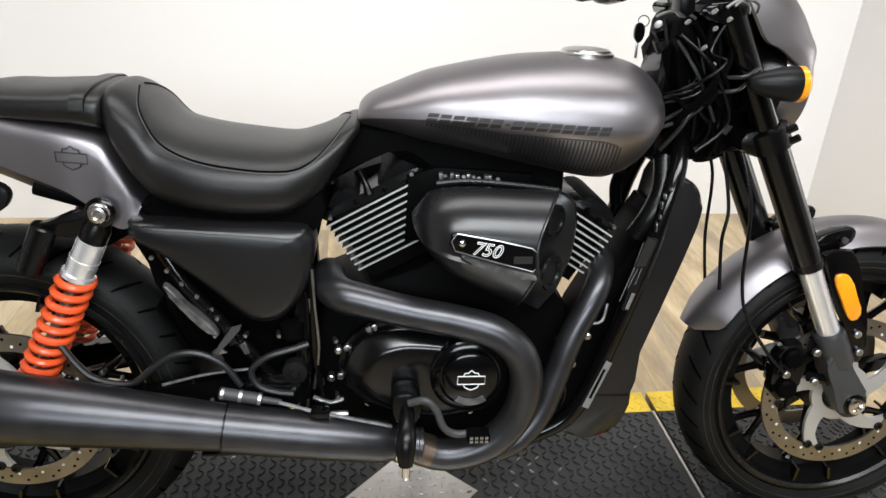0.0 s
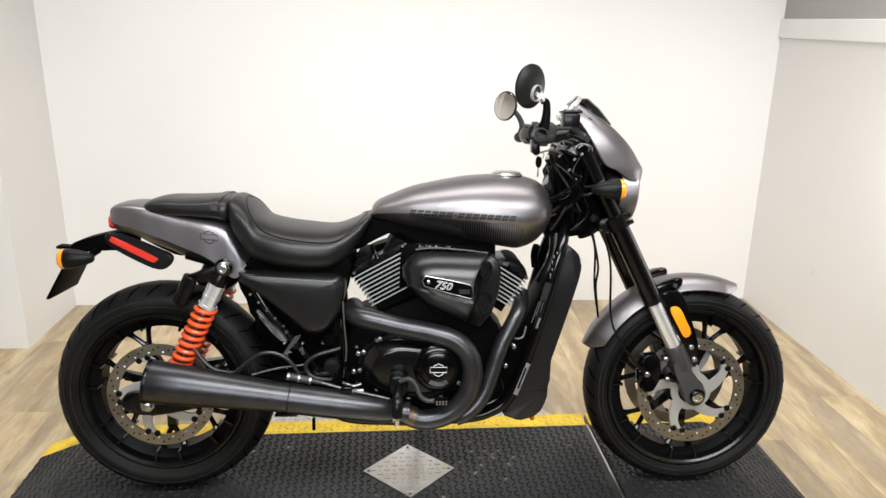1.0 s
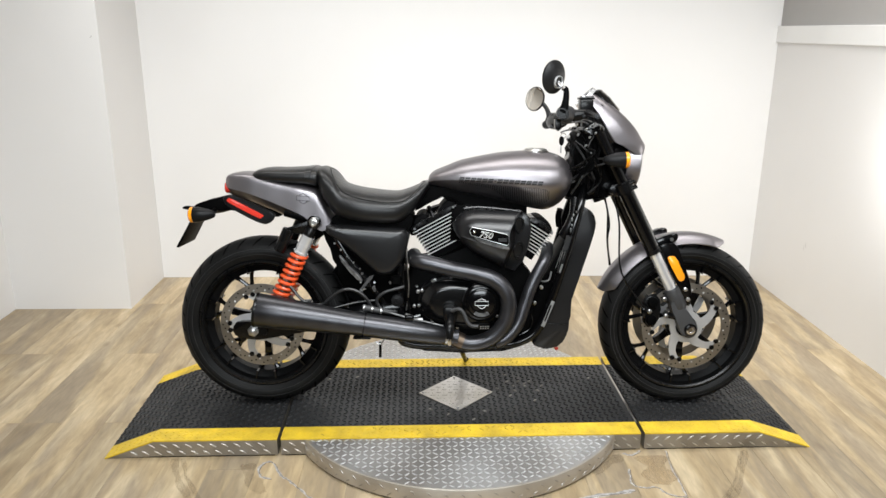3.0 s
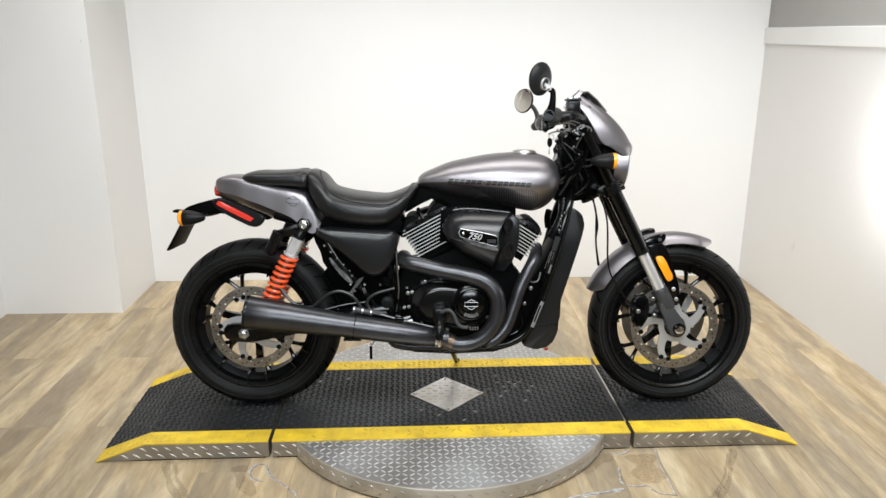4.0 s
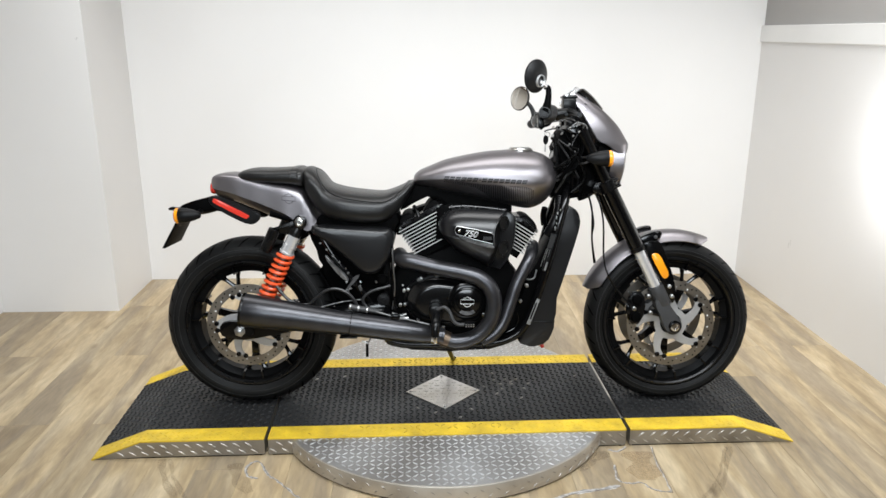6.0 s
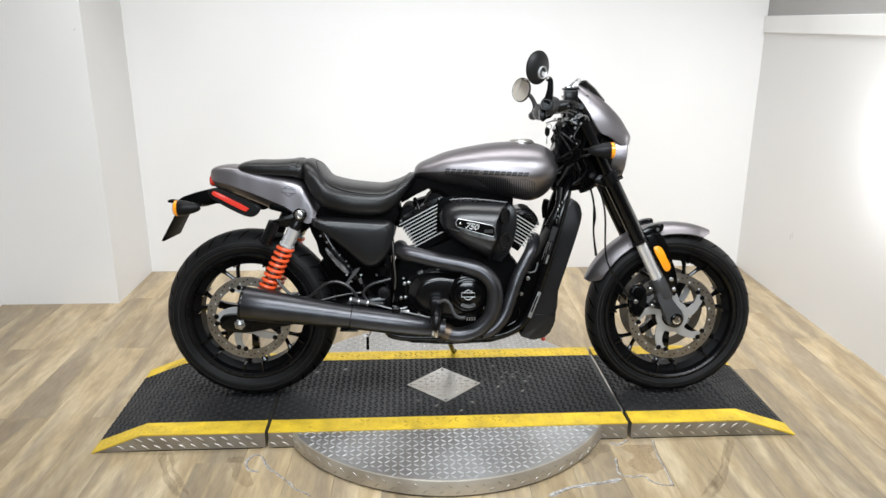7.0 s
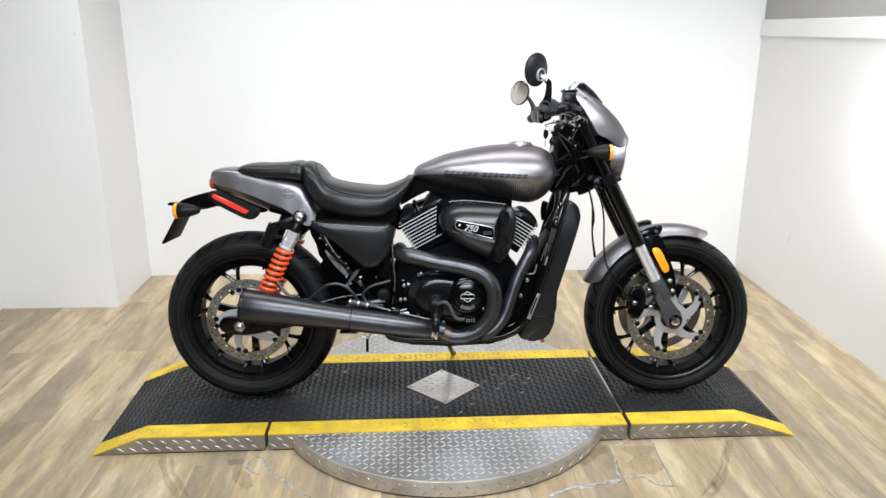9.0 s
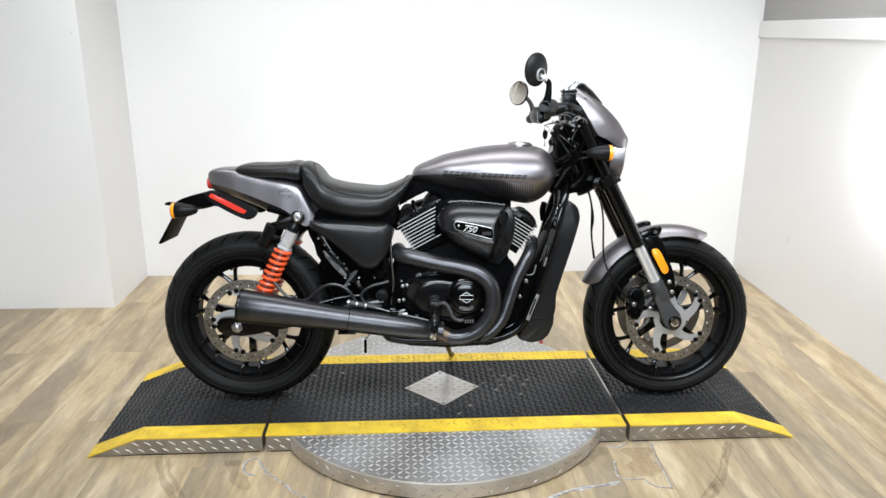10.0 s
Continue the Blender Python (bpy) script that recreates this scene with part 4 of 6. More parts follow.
for sgn in (-1, 1):
    rail = [(0.430, sgn * 0.03, 0.80), (0.415, sgn * 0.08, 0.74), (0.395, sgn * 0.098, 0.672), (0.367, sgn * 0.102, 0.560), (0.308, sgn * 0.102, 0.367), (0.271, sgn * 0.102, 0.288), (0.222, sgn * 0.104, 0.254), (0.152, sgn * 0.11, 0.240), (-0.03, sgn * 0.11, 0.236), (-0.17, sgn * 0.11, 0.244), (-0.205, sgn * 0.11, 0.28), (-0.20, sgn * 0.115, 0.42), (-0.21, sgn * 0.10, 0.60), (-0.26, sgn * 0.085, 0.65)]
    part("frame_rail", tube(rail, 0.0155, 12, 5), BLACK_GLOSS, bike, "gloss black tubular frame rail")
    part("subframe_rail", tube([(-0.20, sgn * 0.06, 0.64), (-0.32, sgn * 0.06, 0.652), (-0.44, sgn * 0.080, 0.650), (-0.50, sgn * 0.085, 0.672), (-0.60, sgn * 0.08, 0.70)], 0.013, 10, 4), BLACK_MATT, bike)
    part("rear_strut", tube([(-0.432, sgn * 0.105, 0.640), (-0.38, sgn * 0.118, 0.55), (-0.31, sgn * 0.118, 0.46), (-0.25, sgn * 0.115, 0.38)], 0.012, 10, 4), BLACK_GLOSS, bike)
    arm = [(-0.772, 0.322), (-0.776, 0.276), (-0.70, 0.262), (-0.55, 0.288), (-0.40, 0.312), (-0.24, 0.322), (-0.19, 0.345), (-0.20, 0.385), (-0.26, 0.392), (-0.42, 0.372), (-0.56, 0.345), (-0.69, 0.328)]
    part("swingarm", prism(arm, sgn * 0.098, sgn * 0.128, 0.006, 3), BLACK_GLOSS, bike, "gloss black swingarm leg")
part("swingarm_pivot", tube([(-0.22, -0.125, 0.357), (-0.22, 0.125, 0.357)], 0.028, 16, 1), BLACK_SATIN, bike)
part("axle_nut", turned([(0, 0.020), (0.004, 0.020), (0.005, 0.015), (0.016, 0.0145), (0.019, 0.010)], (-0.712, -0.128, 0.294), (0, -1, 0), 6), STEEL, bike, "silver rear axle nut")
part("steering_head", tube([(0.405, 0, 0.945), (0.505, 0, 0.745)], 0.032, 18, 1), BLACK_SATIN, bike)
part("backbone", prism([(-0.118, 0.797), (0.0, 0.778), (0.12, 0.75), (0.235, 0.72), (0.235, 0.66), (0.12, 0.66), (-0.026, 0.68), (-0.020, 0.757), (-0.024, 0.760), (-0.06, 0.752), (-0.10, 0.740), (-0.13, 0.714), (-0.155, 0.702), (-0.15, 0.745)], -0.045, 0.045, 0.006), BLACK_MATT, bike, "black frame backbone under the tank")
random.seed(8)
for k in range(11):
    x = 0.026 + 0.0090 * k + random.uniform(-0.002, 0.002)
    h = random.uniform(0.004, 0.009)
    if k % 3 == 1:
        part("throttle_fitting", turned([(0, 0.0045), (h, 0.0045), (h + 0.002, 0.003)], (x, -0.062, 0.713 - 0.0004 * k), (random.uniform(-0.3, 0.3), -0.7, 0.7), 8), STEEL, bike)
    else:
        part("throttle_fitting", box(x - 0.0035, x + 0.0035, -0.066, -0.054, 0.709, 0.713 + h, 0.0012), STEEL if k % 2 else PEG_GREY, bike)
bm = bmesh.new()
join_rings(bm, [[Vector((REAR[0] + r * math.cos(a), y, REAR[2] + r * math.sin(a))) for r, y in ((0.312, -0.085), (0.318, -0.085), (0.324, 0), (0.318, 0.085), (0.312, 0.085), (0.316, 0))] for a in (radians(-4 + 3.2 * k) for k in range(14))])
part("hugger", bm, BLACK_MATT, bike, "black rear wheel hugger")
part("mudguard_bracket", prism([(-0.545, 0.640), (-0.472, 0.658), (-0.478, 0.614), (-0.510, 0.596), (-0.545, 0.588)], -0.065, 0.065, 0.006), BLACK_MATT, bike, "black mudguard bracket between the shocks")
part("inner_mudguard", prism([(-0.462, 0.658), (-0.464, 0.605), (-0.430, 0.538), (-0.424, 0.49), (-0.388, 0.40), (-0.30, 0.36), (-0.22, 0.38), (-0.20, 0.52), (-0.24, 0.64), (-0.30, 0.655)], -0.075, 0.075, 0.01, 2), BLACK_MATT, bike, "black battery box and inner mudguard")

# shocks
for sgn in (-1, 1):
    top, bot = Vector((-0.4935, sgn * 0.112, 0.669)), Vector((-0.679, sgn * 0.112, 0.293))
    way = (bot - top).normalized()
    at = lambda d: top + way * d
    shock = part("shock_absorber", tube([top, bot], 0.0105, 14, 1), STEEL, bike, "rear shock with orange coil spring")
    coil = []
    start, length, turns = 0.116, 0.235, 11.5
    side = Vector((0, 1, 0))
    fwd = way.cross(side)
    for k in range(int(turns * 14) + 1):
        a = 2 * math.pi * k / 14
        coil.append(at(start + length * k / (turns * 14)) + side * (0.0255 * math.cos(a)) + fwd * (0.0255 * math.sin(a)))
    part("spring", add_tube(bmesh.new(), coil, 0.0062, 8, 1), ORANGE, shock, "orange painted coil spring")
    part("collar", turned([(0.048, 0.018), (0.050, 0.0225), (0.082, 0.0225), (0.083, 0.0235), (0.092, 0.0235), (0.093, 0.0225), (0.108, 0.0225), (0.110, 0.026), (0.117, 0.026)], top, way, 28), FORK_CHROME, shock, "chrome preload collar")
    part("upper_mount", turned([(-0.014, 0.012), (-0.010, 0.0165), (0.020, 0.0185), (0.026, 0.0215), (0.050, 0.0215)], top, way, 20), BLACK_SATIN, shock)
    part("lower_mount", turned([(-0.02, 0.015), (0.0, 0.020), (0.02, 0.015)], bot, (0, 1, 0), 18), BLACK_SATIN, shock)
    bracket = [(x - 0.005, z - 0.004) for x, z in ((-0.492, 0.690), (-0.478, 0.672), (-0.490, 0.640), (-0.52, 0.632), (-0.565, 0.640), (-0.592, 0.648), (-0.588, 0.655), (-0.54, 0.668), (-0.51, 0.684))]
    part("bracket", prism(bracket, sgn * 0.098, sgn * 0.120, 0.004, 2), BLACK_SATIN, shock)
    res = Vector((-0.582, sgn * 0.112, 0.648))
    part("reservoir", turned([(0, 0.017), (0.003, 0.0195), (0.080, 0.0195), (0.083, 0.017)], res, (-0.42, 0, -0.91), 22), BLACK_SATIN, shock, "black piggyback reservoir")
    part("washer", turned([(0.004, 0.023), (0.010, 0.023), (0.012, 0.019)], top + Vector((0.0012, sgn * 0.008, 0.005)), (0, sgn, 0), 24), BLACK_GLOSS, shock)
    part("bolt", turned([(0.008, 0.0165), (0.013, 0.0165), (0.016, 0.0135), (0.021, 0.0125), (0.022, 0.008), (0.018, 0.007)], top + Vector((0.0012, sgn * 0.011, 0.005)), (0, sgn, 0), 24), CAP_STEEL, shock, "polished mounting bolt")

# engine
block = [(-0.19, 0.245), (-0.05, 0.225), (0.18, 0.230), (0.235, 0.28), (0.262, 0.38), (0.270, 0.45), (0.250, 0.488), (0.215, 0.512), (0.20, 0.60), (0.10, 0.61), (0.04, 0.60), (-0.06, 0.54), (-0.13, 0.53), (-0.18, 0.49), (-0.195, 0.36)]
engine = part("engine", prism(block, -0.098, 0.098, 0.012, 2), BLACK_MATT, bike, "black liquid-cooled twin engine with machined fins")
cover = [(-0.134, 0.385), (-0.130, 0.425), (-0.105, 0.460), (-0.06, 0.478), (-0.02, 0.481), (0.04, 0.475), (0.09, 0.470), (0.125, 0.44), (0.138, 0.395), (0.125, 0.345), (0.09, 0.318), (0.03, 0.308), (-0.05, 0.318), (-0.105, 0.342)]
bm, rings = bmesh.new(), []
for scale, y in ((1.0, -0.10), (1.0, -0.130), (0.985, -0.1375), (0.955, -0.1415), (0.77, -0.1570), (0.72, -0.1605), (0.66, -0.1618), (0.30, -0.1630)):
    rings.append([Vector((p.x * scale, y, 0.395 + (p.z - 0.395) * scale)) for p in (Vector(q) for q in catmull([(a, 0, b) for a, b in cover], 4, True))])
join_rings(bm, rings)
part("engine_cover", bm, COVER_GLOSS, engine, "gloss black engine side cover")
part("flange", prism([(p[0] * 1.06, 0.395 + (p[1] - 0.395) * 1.08) for p in cover], -0.118, -0.100, 0.004, 4), BLACK_SATIN, engine)
for k in range(11):
    i = k * len(cover) / 11
    p, q = cover[int(i)], cover[(int(i) + 1) % len(cover)]
    x, z = (p[0] + (q[0] - p[0]) * (i % 1)) * 1.045, 0.395 + (p[1] + (q[1] - p[1]) * (i % 1) - 0.395) * 1.06
    part("cover_bolt", turned([(0, 0.006), (0.007, 0.006), (0.008, 0.004)], (x, -0.117, z), (0, -1, 0), 10), STEEL, engine)
part("clutch_cover", turned([(-0.035, 0.066), (0.016, 0.066), (0.021, 0.060), (0.023, 0.052), (0.020, 0.050), (0.020, 0.047), (0.027, 0.047), (0.030, 0.042), (0.030, 0.002)], (0.073, -0.155, 0.408), (0, -1, 0), 56), BLACK_GLOSS, engine, "round gloss black clutch cover")
arc = [(0.073 + r * math.cos(radians(a)), 0.408 + r * math.sin(radians(a))) for r, a in [(0.046, -125 + 7 * k) for k in range(11)] + [(0.034, -55 - 7 * k) for k in range(11)]]
part("cover_plate", prism(arc, -0.187, -0.183, 0.001), PEG_GREY, engine, "grey arc low on the clutch cover")
bm = bmesh.new()
shield(bm, lambda u, v: (0.073 + u, -0.1855, 0.408 + v), 0.036)
part("emblem", bm, WHITE_MARK, engine, "pale shield outline")


def cylinder(name, left, right, fins, pitch, near, far, inset, head, rockers, label):
    """Finned cylinder: left and right are the ends of its top fin; head and rockers are outlines of (x, z)."""
    a, b = Vector((left[0], 0, left[1])), Vector((right[0], 0, right[1]))
    u = (b - a).normalized()
    down = Vector((u.z, 0, -u.x))
    wide = (b - a).length
    bm = bmesh.new()
    add_box(bm, (a + b) / 2 + down * (pitch * fins / 2) + u * 0.004 + Vector((0, (far - near * 0.92) / 2, 0)), (u.x, u.z), (wide - 0.030, near * 0.92 + far, pitch * fins + 0.03))
    cyl = part(name, bm, BLACK_MATT, bike, label)
    for k in range(fins):
        w = wide - inset * k
        c = a + u * (wide - w / 2) + down * (pitch * k)
        bm = bmesh.new()
        add_box(bm, c + Vector((0, (far - near) / 2, 0)), (u.x, u.z), (w, near + far, 0.0034))
        edge = len(bm.faces)
        add_box(bm, c + Vector((0, -near, 0)), (u.x, u.z), (w + 0.0006, 0.003, 0.0030))
        bm.faces.ensure_lookup_table()
        for f in bm.faces[edge:]:
            f.material_index = 1
        part("fin", bm, [BLACK_SATIN, FIN_EDGE], cyl, smooth=False)
    part("head", prism(head, -near * 0.93, far * 0.95, 0.005, 2), BLACK_SATIN, cyl)
    for k, line in enumerate(rockers):
        part("rocker_cover", prism(line, -near * 0.90, far * 0.93, 0.009, 3, 3), ROCKER, cyl, "black rocker cover")
    for k in range(4):
        p = a + u * (wide * (0.07 + 0.285 * k)) - down * (0.011 + 0.004 * (k % 2))
        part("head_bolt", turned([(0, 0.0045), (0.007, 0.0045), (0.009, 0.003)], (p.x, -near * 0.94, p.z), (0, -1, 0), 8), STEEL if k in (0, 3) else BLACK_GLOSS, cyl)
    return cyl


rear_cyl = cylinder("rear_cylinder", (-0.162, 0.6262), (-0.004, 0.7112), 9, 0.0116, 0.052, 0.125, 0.0012,
                    [(-0.1610, 0.634), (-0.160, 0.652), (-0.140, 0.664), (-0.10, 0.684), (-0.06, 0.706), (-0.020, 0.728), (-0.006, 0.722), (-0.008, 0.714)],
                    ([(-0.1575, 0.648), (-0.1560, 0.668), (-0.1460, 0.684), (-0.1300, 0.693), (-0.1140, 0.689), (-0.1040, 0.674), (-0.112, 0.664)], [(-0.0790, 0.684), (-0.0710, 0.708), (-0.0560, 0.730), (-0.0370, 0.740), (-0.0190, 0.733), (-0.0100, 0.719), (-0.03, 0.706)]),
                    "finned rear cylinder with bright fin edges")
part("plug_lead", tube([(-0.108, -0.030, 0.716), (-0.098, -0.045, 0.700), (-0.092, -0.048, 0.682)], [0.007, 0.005, 0.009], 10, 4), BLACK_SATIN, rear_cyl)
front_cyl = cylinder("front_cylinder", (0.232, 0.672), (0.3165, 0.6185), 8, 0.0112, 0.080, 0.080, 0.0052,
         [(0.236, 0.676), (0.250, 0.672), (0.285, 0.650), (0.318, 0.626), (0.323, 0.634), (0.300, 0.664), (0.262, 0.682)],
         ([(0.256, 0.672), (0.262, 0.682), (0.277, 0.686), (0.299, 0.678), (0.316, 0.656), (0.323, 0.632), (0.312, 0.634), (0.285, 0.652)],),
         "finned front cylinder with bright fin edges")
part("far_rocker_cover", prism([(-0.172, 0.60), (-0.172, 0.648), (-0.157, 0.661), (-0.126, 0.687), (-0.107, 0.698), (-0.053, 0.715), (-0.03, 0.713), (-0.02, 0.62)], 0.055, 0.122, 0.007, 2), BLACK_MATT, rear_cyl)
part("far_rocker_cover", prism([(0.225, 0.60), (0.235, 0.670), (0.262, 0.667), (0.300, 0.654), (0.315, 0.638), (0.330, 0.60)], 0.04, 0.092, 0.007, 2), BLACK_MATT, front_cyl)
part("coolant_hose", tube([(0.366, 0.05, 0.70), (0.362, 0.06, 0.67), (0.366, 0.06, 0.635)], 0.011, 12, 4), BLACK_MATT, bike)
AIR = [(-0.005, 0.205, 0.712, 0.705, -0.100), (0.0, 0.205, 0.721, 0.714, -0.135), (-0.006, 0.190, 0.720, 0.709, -0.166), (-0.016, 0.172, 0.702, 0.686, -0.198), (-0.024, 0.156, 0.676, 0.654, -0.217), (-0.0225, 0.159, 0.646, 0.609, -0.2165), (-0.0205, 0.158, 0.640, 0.604, -0.221), (-0.012, 0.148, 0.622, 0.570, -0.205),
       (0.0, 0.141, 0.603, 0.541, -0.178), (0.0, 0.146, 0.598, 0.519, -0.136), (0.0, 0.150, 0.602, 0.519, -0.100)]
bm, rings = bmesh.new(), []
for t in (0.0, 0.008, 0.02, 0.04, 0.07, 0.11, 0.16, 0.22, 0.30, 0.40, 0.6, 0.8, 0.97, 1.0):
    g = math.sqrt(max(1 - (1 - t / 0.40) ** 2, 0)) if t < 0.40 else 1.0
    ring = []
    for x0, x1, z0, z1, y in catmull(AIR[:5], 4)[:-1] + [np.array(AIR[4]) * 0.9 + np.array(AIR[5]) * 0.1, np.array(AIR[5])] + catmull(AIR[6:], 3):
        z = z0 + (z1 - z0) * t
        ring.append(Vector((x0 + (x1 - x0) * t, -0.10 + (y + 0.10) * (0.04 + 0.96 * g ** 0.8), 0.662 - 0.03 * t + (z - 0.662 + 0.03 * t) * (0.45 + 0.55 * g ** 0.5))))
    rings.append(ring)
join_rings(bm, rings)
air = part("air_cleaner", bm, AIR_GREY, bike, "satin black air cleaner with forward scoop", angle=24)
mouth = [rings[-1][i] for i in (4, 8, 12, 16, 18, 19, 22, 25, 28)]
outer = [Vector((x, -0.135, z)) for x, z in ((0.2013, 0.7134), (0.216, 0.706), (0.2311, 0.6926), (0.2353, 0.663), (0.2345, 0.632), (0.2311, 0.603), (0.222, 0.572), (0.2113, 0.543), (0.1857, 0.511))]
bm = bmesh.new()
hollow = [p.lerp(q, 0.55) + Vector((-0.014, 0.030, 0)) for p, q in zip(mouth, outer)]
join_rings(bm, [mouth, [p.lerp(q, 0.5) for p, q in zip(mouth, hollow)], hollow, [p.lerp(q, 0.55) for p, q in zip(hollow, outer)], outer], False, False)
part("scoop", bm, COVER_GREY, air, "dark hollow intake mouth")
bm = bmesh.new()
join_rings(bm, [outer, [p + Vector((0.004, 0.006, 0)) for p in outer], [p + Vector((0.004, 0.016, 0)) for p in outer], [p + Vector((-0.02, 0.075, 0)) for p in outer]], False, False)
part("scoop_wall", bm, COVER_GREY, air, "satin black wall of the intake mouth")
for z, r in ((0.672, 0.026), (0.585, 0.030)):
    part("scoop_disc", turned([(0, r), (0.004, r * 0.96), (0.004, r * 0.72), (-0.004, r * 0.62), (-0.004, r * 0.1)], (0.196, -0.158, z), (0.72, -0.69, 0), 28), BLACK_SATIN, air)
part("scoop_edge", tube([p + Vector((0.001, -0.001, 0)) for p in mouth], 0.0026, 8, 4), AIR_GREY, air)
part("top_rim", tube([(0.012, -0.128, 0.722), (0.06, -0.130, 0.727), (0.13, -0.130, 0.722), (0.205, -0.128, 0.713)], 0.0042, 8, 4), AIR_GREY, air)
badge_line = [(0.036, 0.672), (0.028, 0.660), (0.034, 0.645), (0.095, 0.627), (0.152, 0.612), (0.157, 0.617), (0.157, 0.642), (0.148, 0.649), (0.10, 0.660)]
part("badge", prism(badge_line, -0.2205, -0.2100, 0.002, 4), BLACK_GLOSS, air, "gloss black badge with model number")
part("badge_trim", prism([(0.044, 0.639), (0.052, 0.629), (0.094, 0.613), (0.154, 0.597), (0.157, 0.606), (0.110, 0.618), (0.065, 0.631)], -0.2245, -0.214, 0.003, 3), PEG_GREY, air, "bright lip under the badge")
# Steel outline carries the glossy reflections along the badge edge.
part("badge_edge", tube([(x, -0.2206, z) for x, z in badge_line + badge_line[:1]], 0.0011, 6, 1), STEEL, air, "thin bright outline standing for reflections along the badge edge")
part("badge_stud", turned([(0, 0.0055), (0.003, 0.0045), (0.004, 0.002)], (0.044, -0.2203, 0.657), (0, -1, 0), 16), CHROME, air)


def lettering(name, text, size, place, mat, parent, label="", lean=0.0):
    """Built-in font as a thin mesh that faces the right side of the motorcycle."""
    curve = bpy.data.curves.new(name, "FONT")
    curve.body, curve.size, curve.extrude, curve.shear = text, size, 0.0005, lean
    curve.resolution_u, curve.fill_mode, curve.bevel_depth, curve.extrude = 3, "NONE", size * 0.022, 0.0
    tmp = bpy.data.objects.new(name, curve)
    me = bpy.data.meshes.new_from_object(tmp)
    bpy.data.objects.remove(tmp)
    bpy.data.curves.remove(curve)
    me.transform(place)
    me.materials.append(mat)
    ob = new(name, me)
    ob.parent = parent
    return tagged(ob, label)


lettering("model_number", "750", 0.029, pose(0.058, -0.2212, 0.6405, 90, 9, 0), WHITE_MARK, air, "white model number", 0.25)
part("mark_bar", box(0.122, 0.150, -0.2222, -0.2195, 0.625, 0.636), HOSE, air)

# exhaust
pipe = part("rear_header_pipe", tube([(-0.02, -0.19, 0.290), (0.02, -0.19, 0.271), (0.07, -0.19, 0.274), (0.118, -0.19, 0.298), (0.152, -0.19, 0.345), (0.163, -0.19, 0.405), (0.150, -0.188, 0.455), (0.11, -0.182, 0.491), (0.05, -0.174, 0.508), (-0.03, -0.166, 0.522), (-0.10, -0.158, 0.538), (-0.138, -0.146, 0.545), (-0.156, -0.110, 0.549), (-0.158, -0.06, 0.549)],
                                     [0.026, 0.0265, 0.027, 0.027, 0.027, 0.027, 0.027, 0.027, 0.0265, 0.0265, 0.027, 0.028, 0.028, 0.026], 22, 6), EXHAUST, bike, "dark grey looping exhaust header")
part("front_header_pipe", tube([(0.312, -0.03, 0.575), (0.303, -0.085, 0.566), (0.285, -0.122, 0.535), (0.246, -0.142, 0.465), (0.222, -0.152, 0.395), (0.198, -0.162, 0.330), (0.160, -0.172, 0.285), (0.12, -0.178, 0.268)], 0.0215, 20, 6), EXHAUST, bike, "dark grey front exhaust header")
m0, m1 = Vector((-0.682, -0.195, 0.387)), Vector((-0.010, -0.19, 0.290))
mw = (m1 - m0).normalized()
muffler = part("muffler", turned([(0.0, 0.049), (0.0, 0.0555), (0.004, 0.057), (0.10, 0.0525), (0.25, 0.044), (0.368, 0.0375), (0.371, 0.0375)], m0, mw, 48), EXHAUST, bike, "long tapered dark grey muffler")
part("front_sleeve", turned([(0.364, 0.034), (0.366, 0.0400), (0.50, 0.0382), (0.622, 0.0345), (0.628, 0.031), (0.640, 0.0285), (0.668, 0.0280), (0.676, 0.0285)], m0, mw, 40), EXHAUST, muffler)
part("joint_ring", turned([(0.3630, 0.0380), (0.3635, 0.0408), (0.3665, 0.0408), (0.3670, 0.0385)], m0, mw, 48), BLACK_SATIN, muffler)
part("end_ring", turned([(-0.002, 0.050), (-0.003, 0.0575), (0.001, 0.0585), (0.006, 0.0575)], m0, mw, 48), BLACK_SATIN, muffler)
part("end_bore", turned([(-0.001, 0.048), (-0.0005, 0.002)], m0, mw, 32), BLACK_MATT, muffler)
# The yellow strip's reflection in the pipe joint, painted as a brown colour.
STRIP_REFLECTION = material("tan_reflection_on_steel", (0.12, 0.088, 0.062), 0.34, metal=0.85, vary=0.3, scale=40, second=(0.06, 0.052, 0.046))
part("heat_band", tube([(-0.018, -0.19, 0.2885), (-0.004, -0.19, 0.2815), (0.010, -0.19, 0.2760)], 0.0276, 24, 3), STRIP_REFLECTION, pipe, "pipe joint tinted with the yellow strip reflection")
part("clamp", turned([(0.640, 0.0305), (0.641, 0.0315), (0.655, 0.0315), (0.656, 0.0305)], m0, mw, 36), STEEL, muffler, "steel band clamp")
part("heat_strap", turned([(0.675, 0.0285), (0.676, 0.0295), (0.682, 0.0295), (0.683, 0.0285)], m0, mw, 36), EXHAUST, muffler)
part("hanger", box(-0.36, -0.30, -0.20, -0.12, 0.286, 0.291, 0.001), BLACK_SATIN, muffler)

# foot controls
peg = part("foot_peg", tube([(-0.030, -0.19, 0.372), (-0.033, -0.235, 0.364), (-0.036, -0.262, 0.344), (-0.036, -0.272, 0.310)], [0.012, 0.013, 0.0165, 0.011], 14, 4), BLACK_SATIN, bike, "folded black rider foot peg")
part("feeler", turned([(0, 0.0065), (0.022, 0.0065), (0.026, 0.004)], (-0.036, -0.272, 0.314), (0, -0.15, -1), 12), CHROME, peg, "bright peg tip")
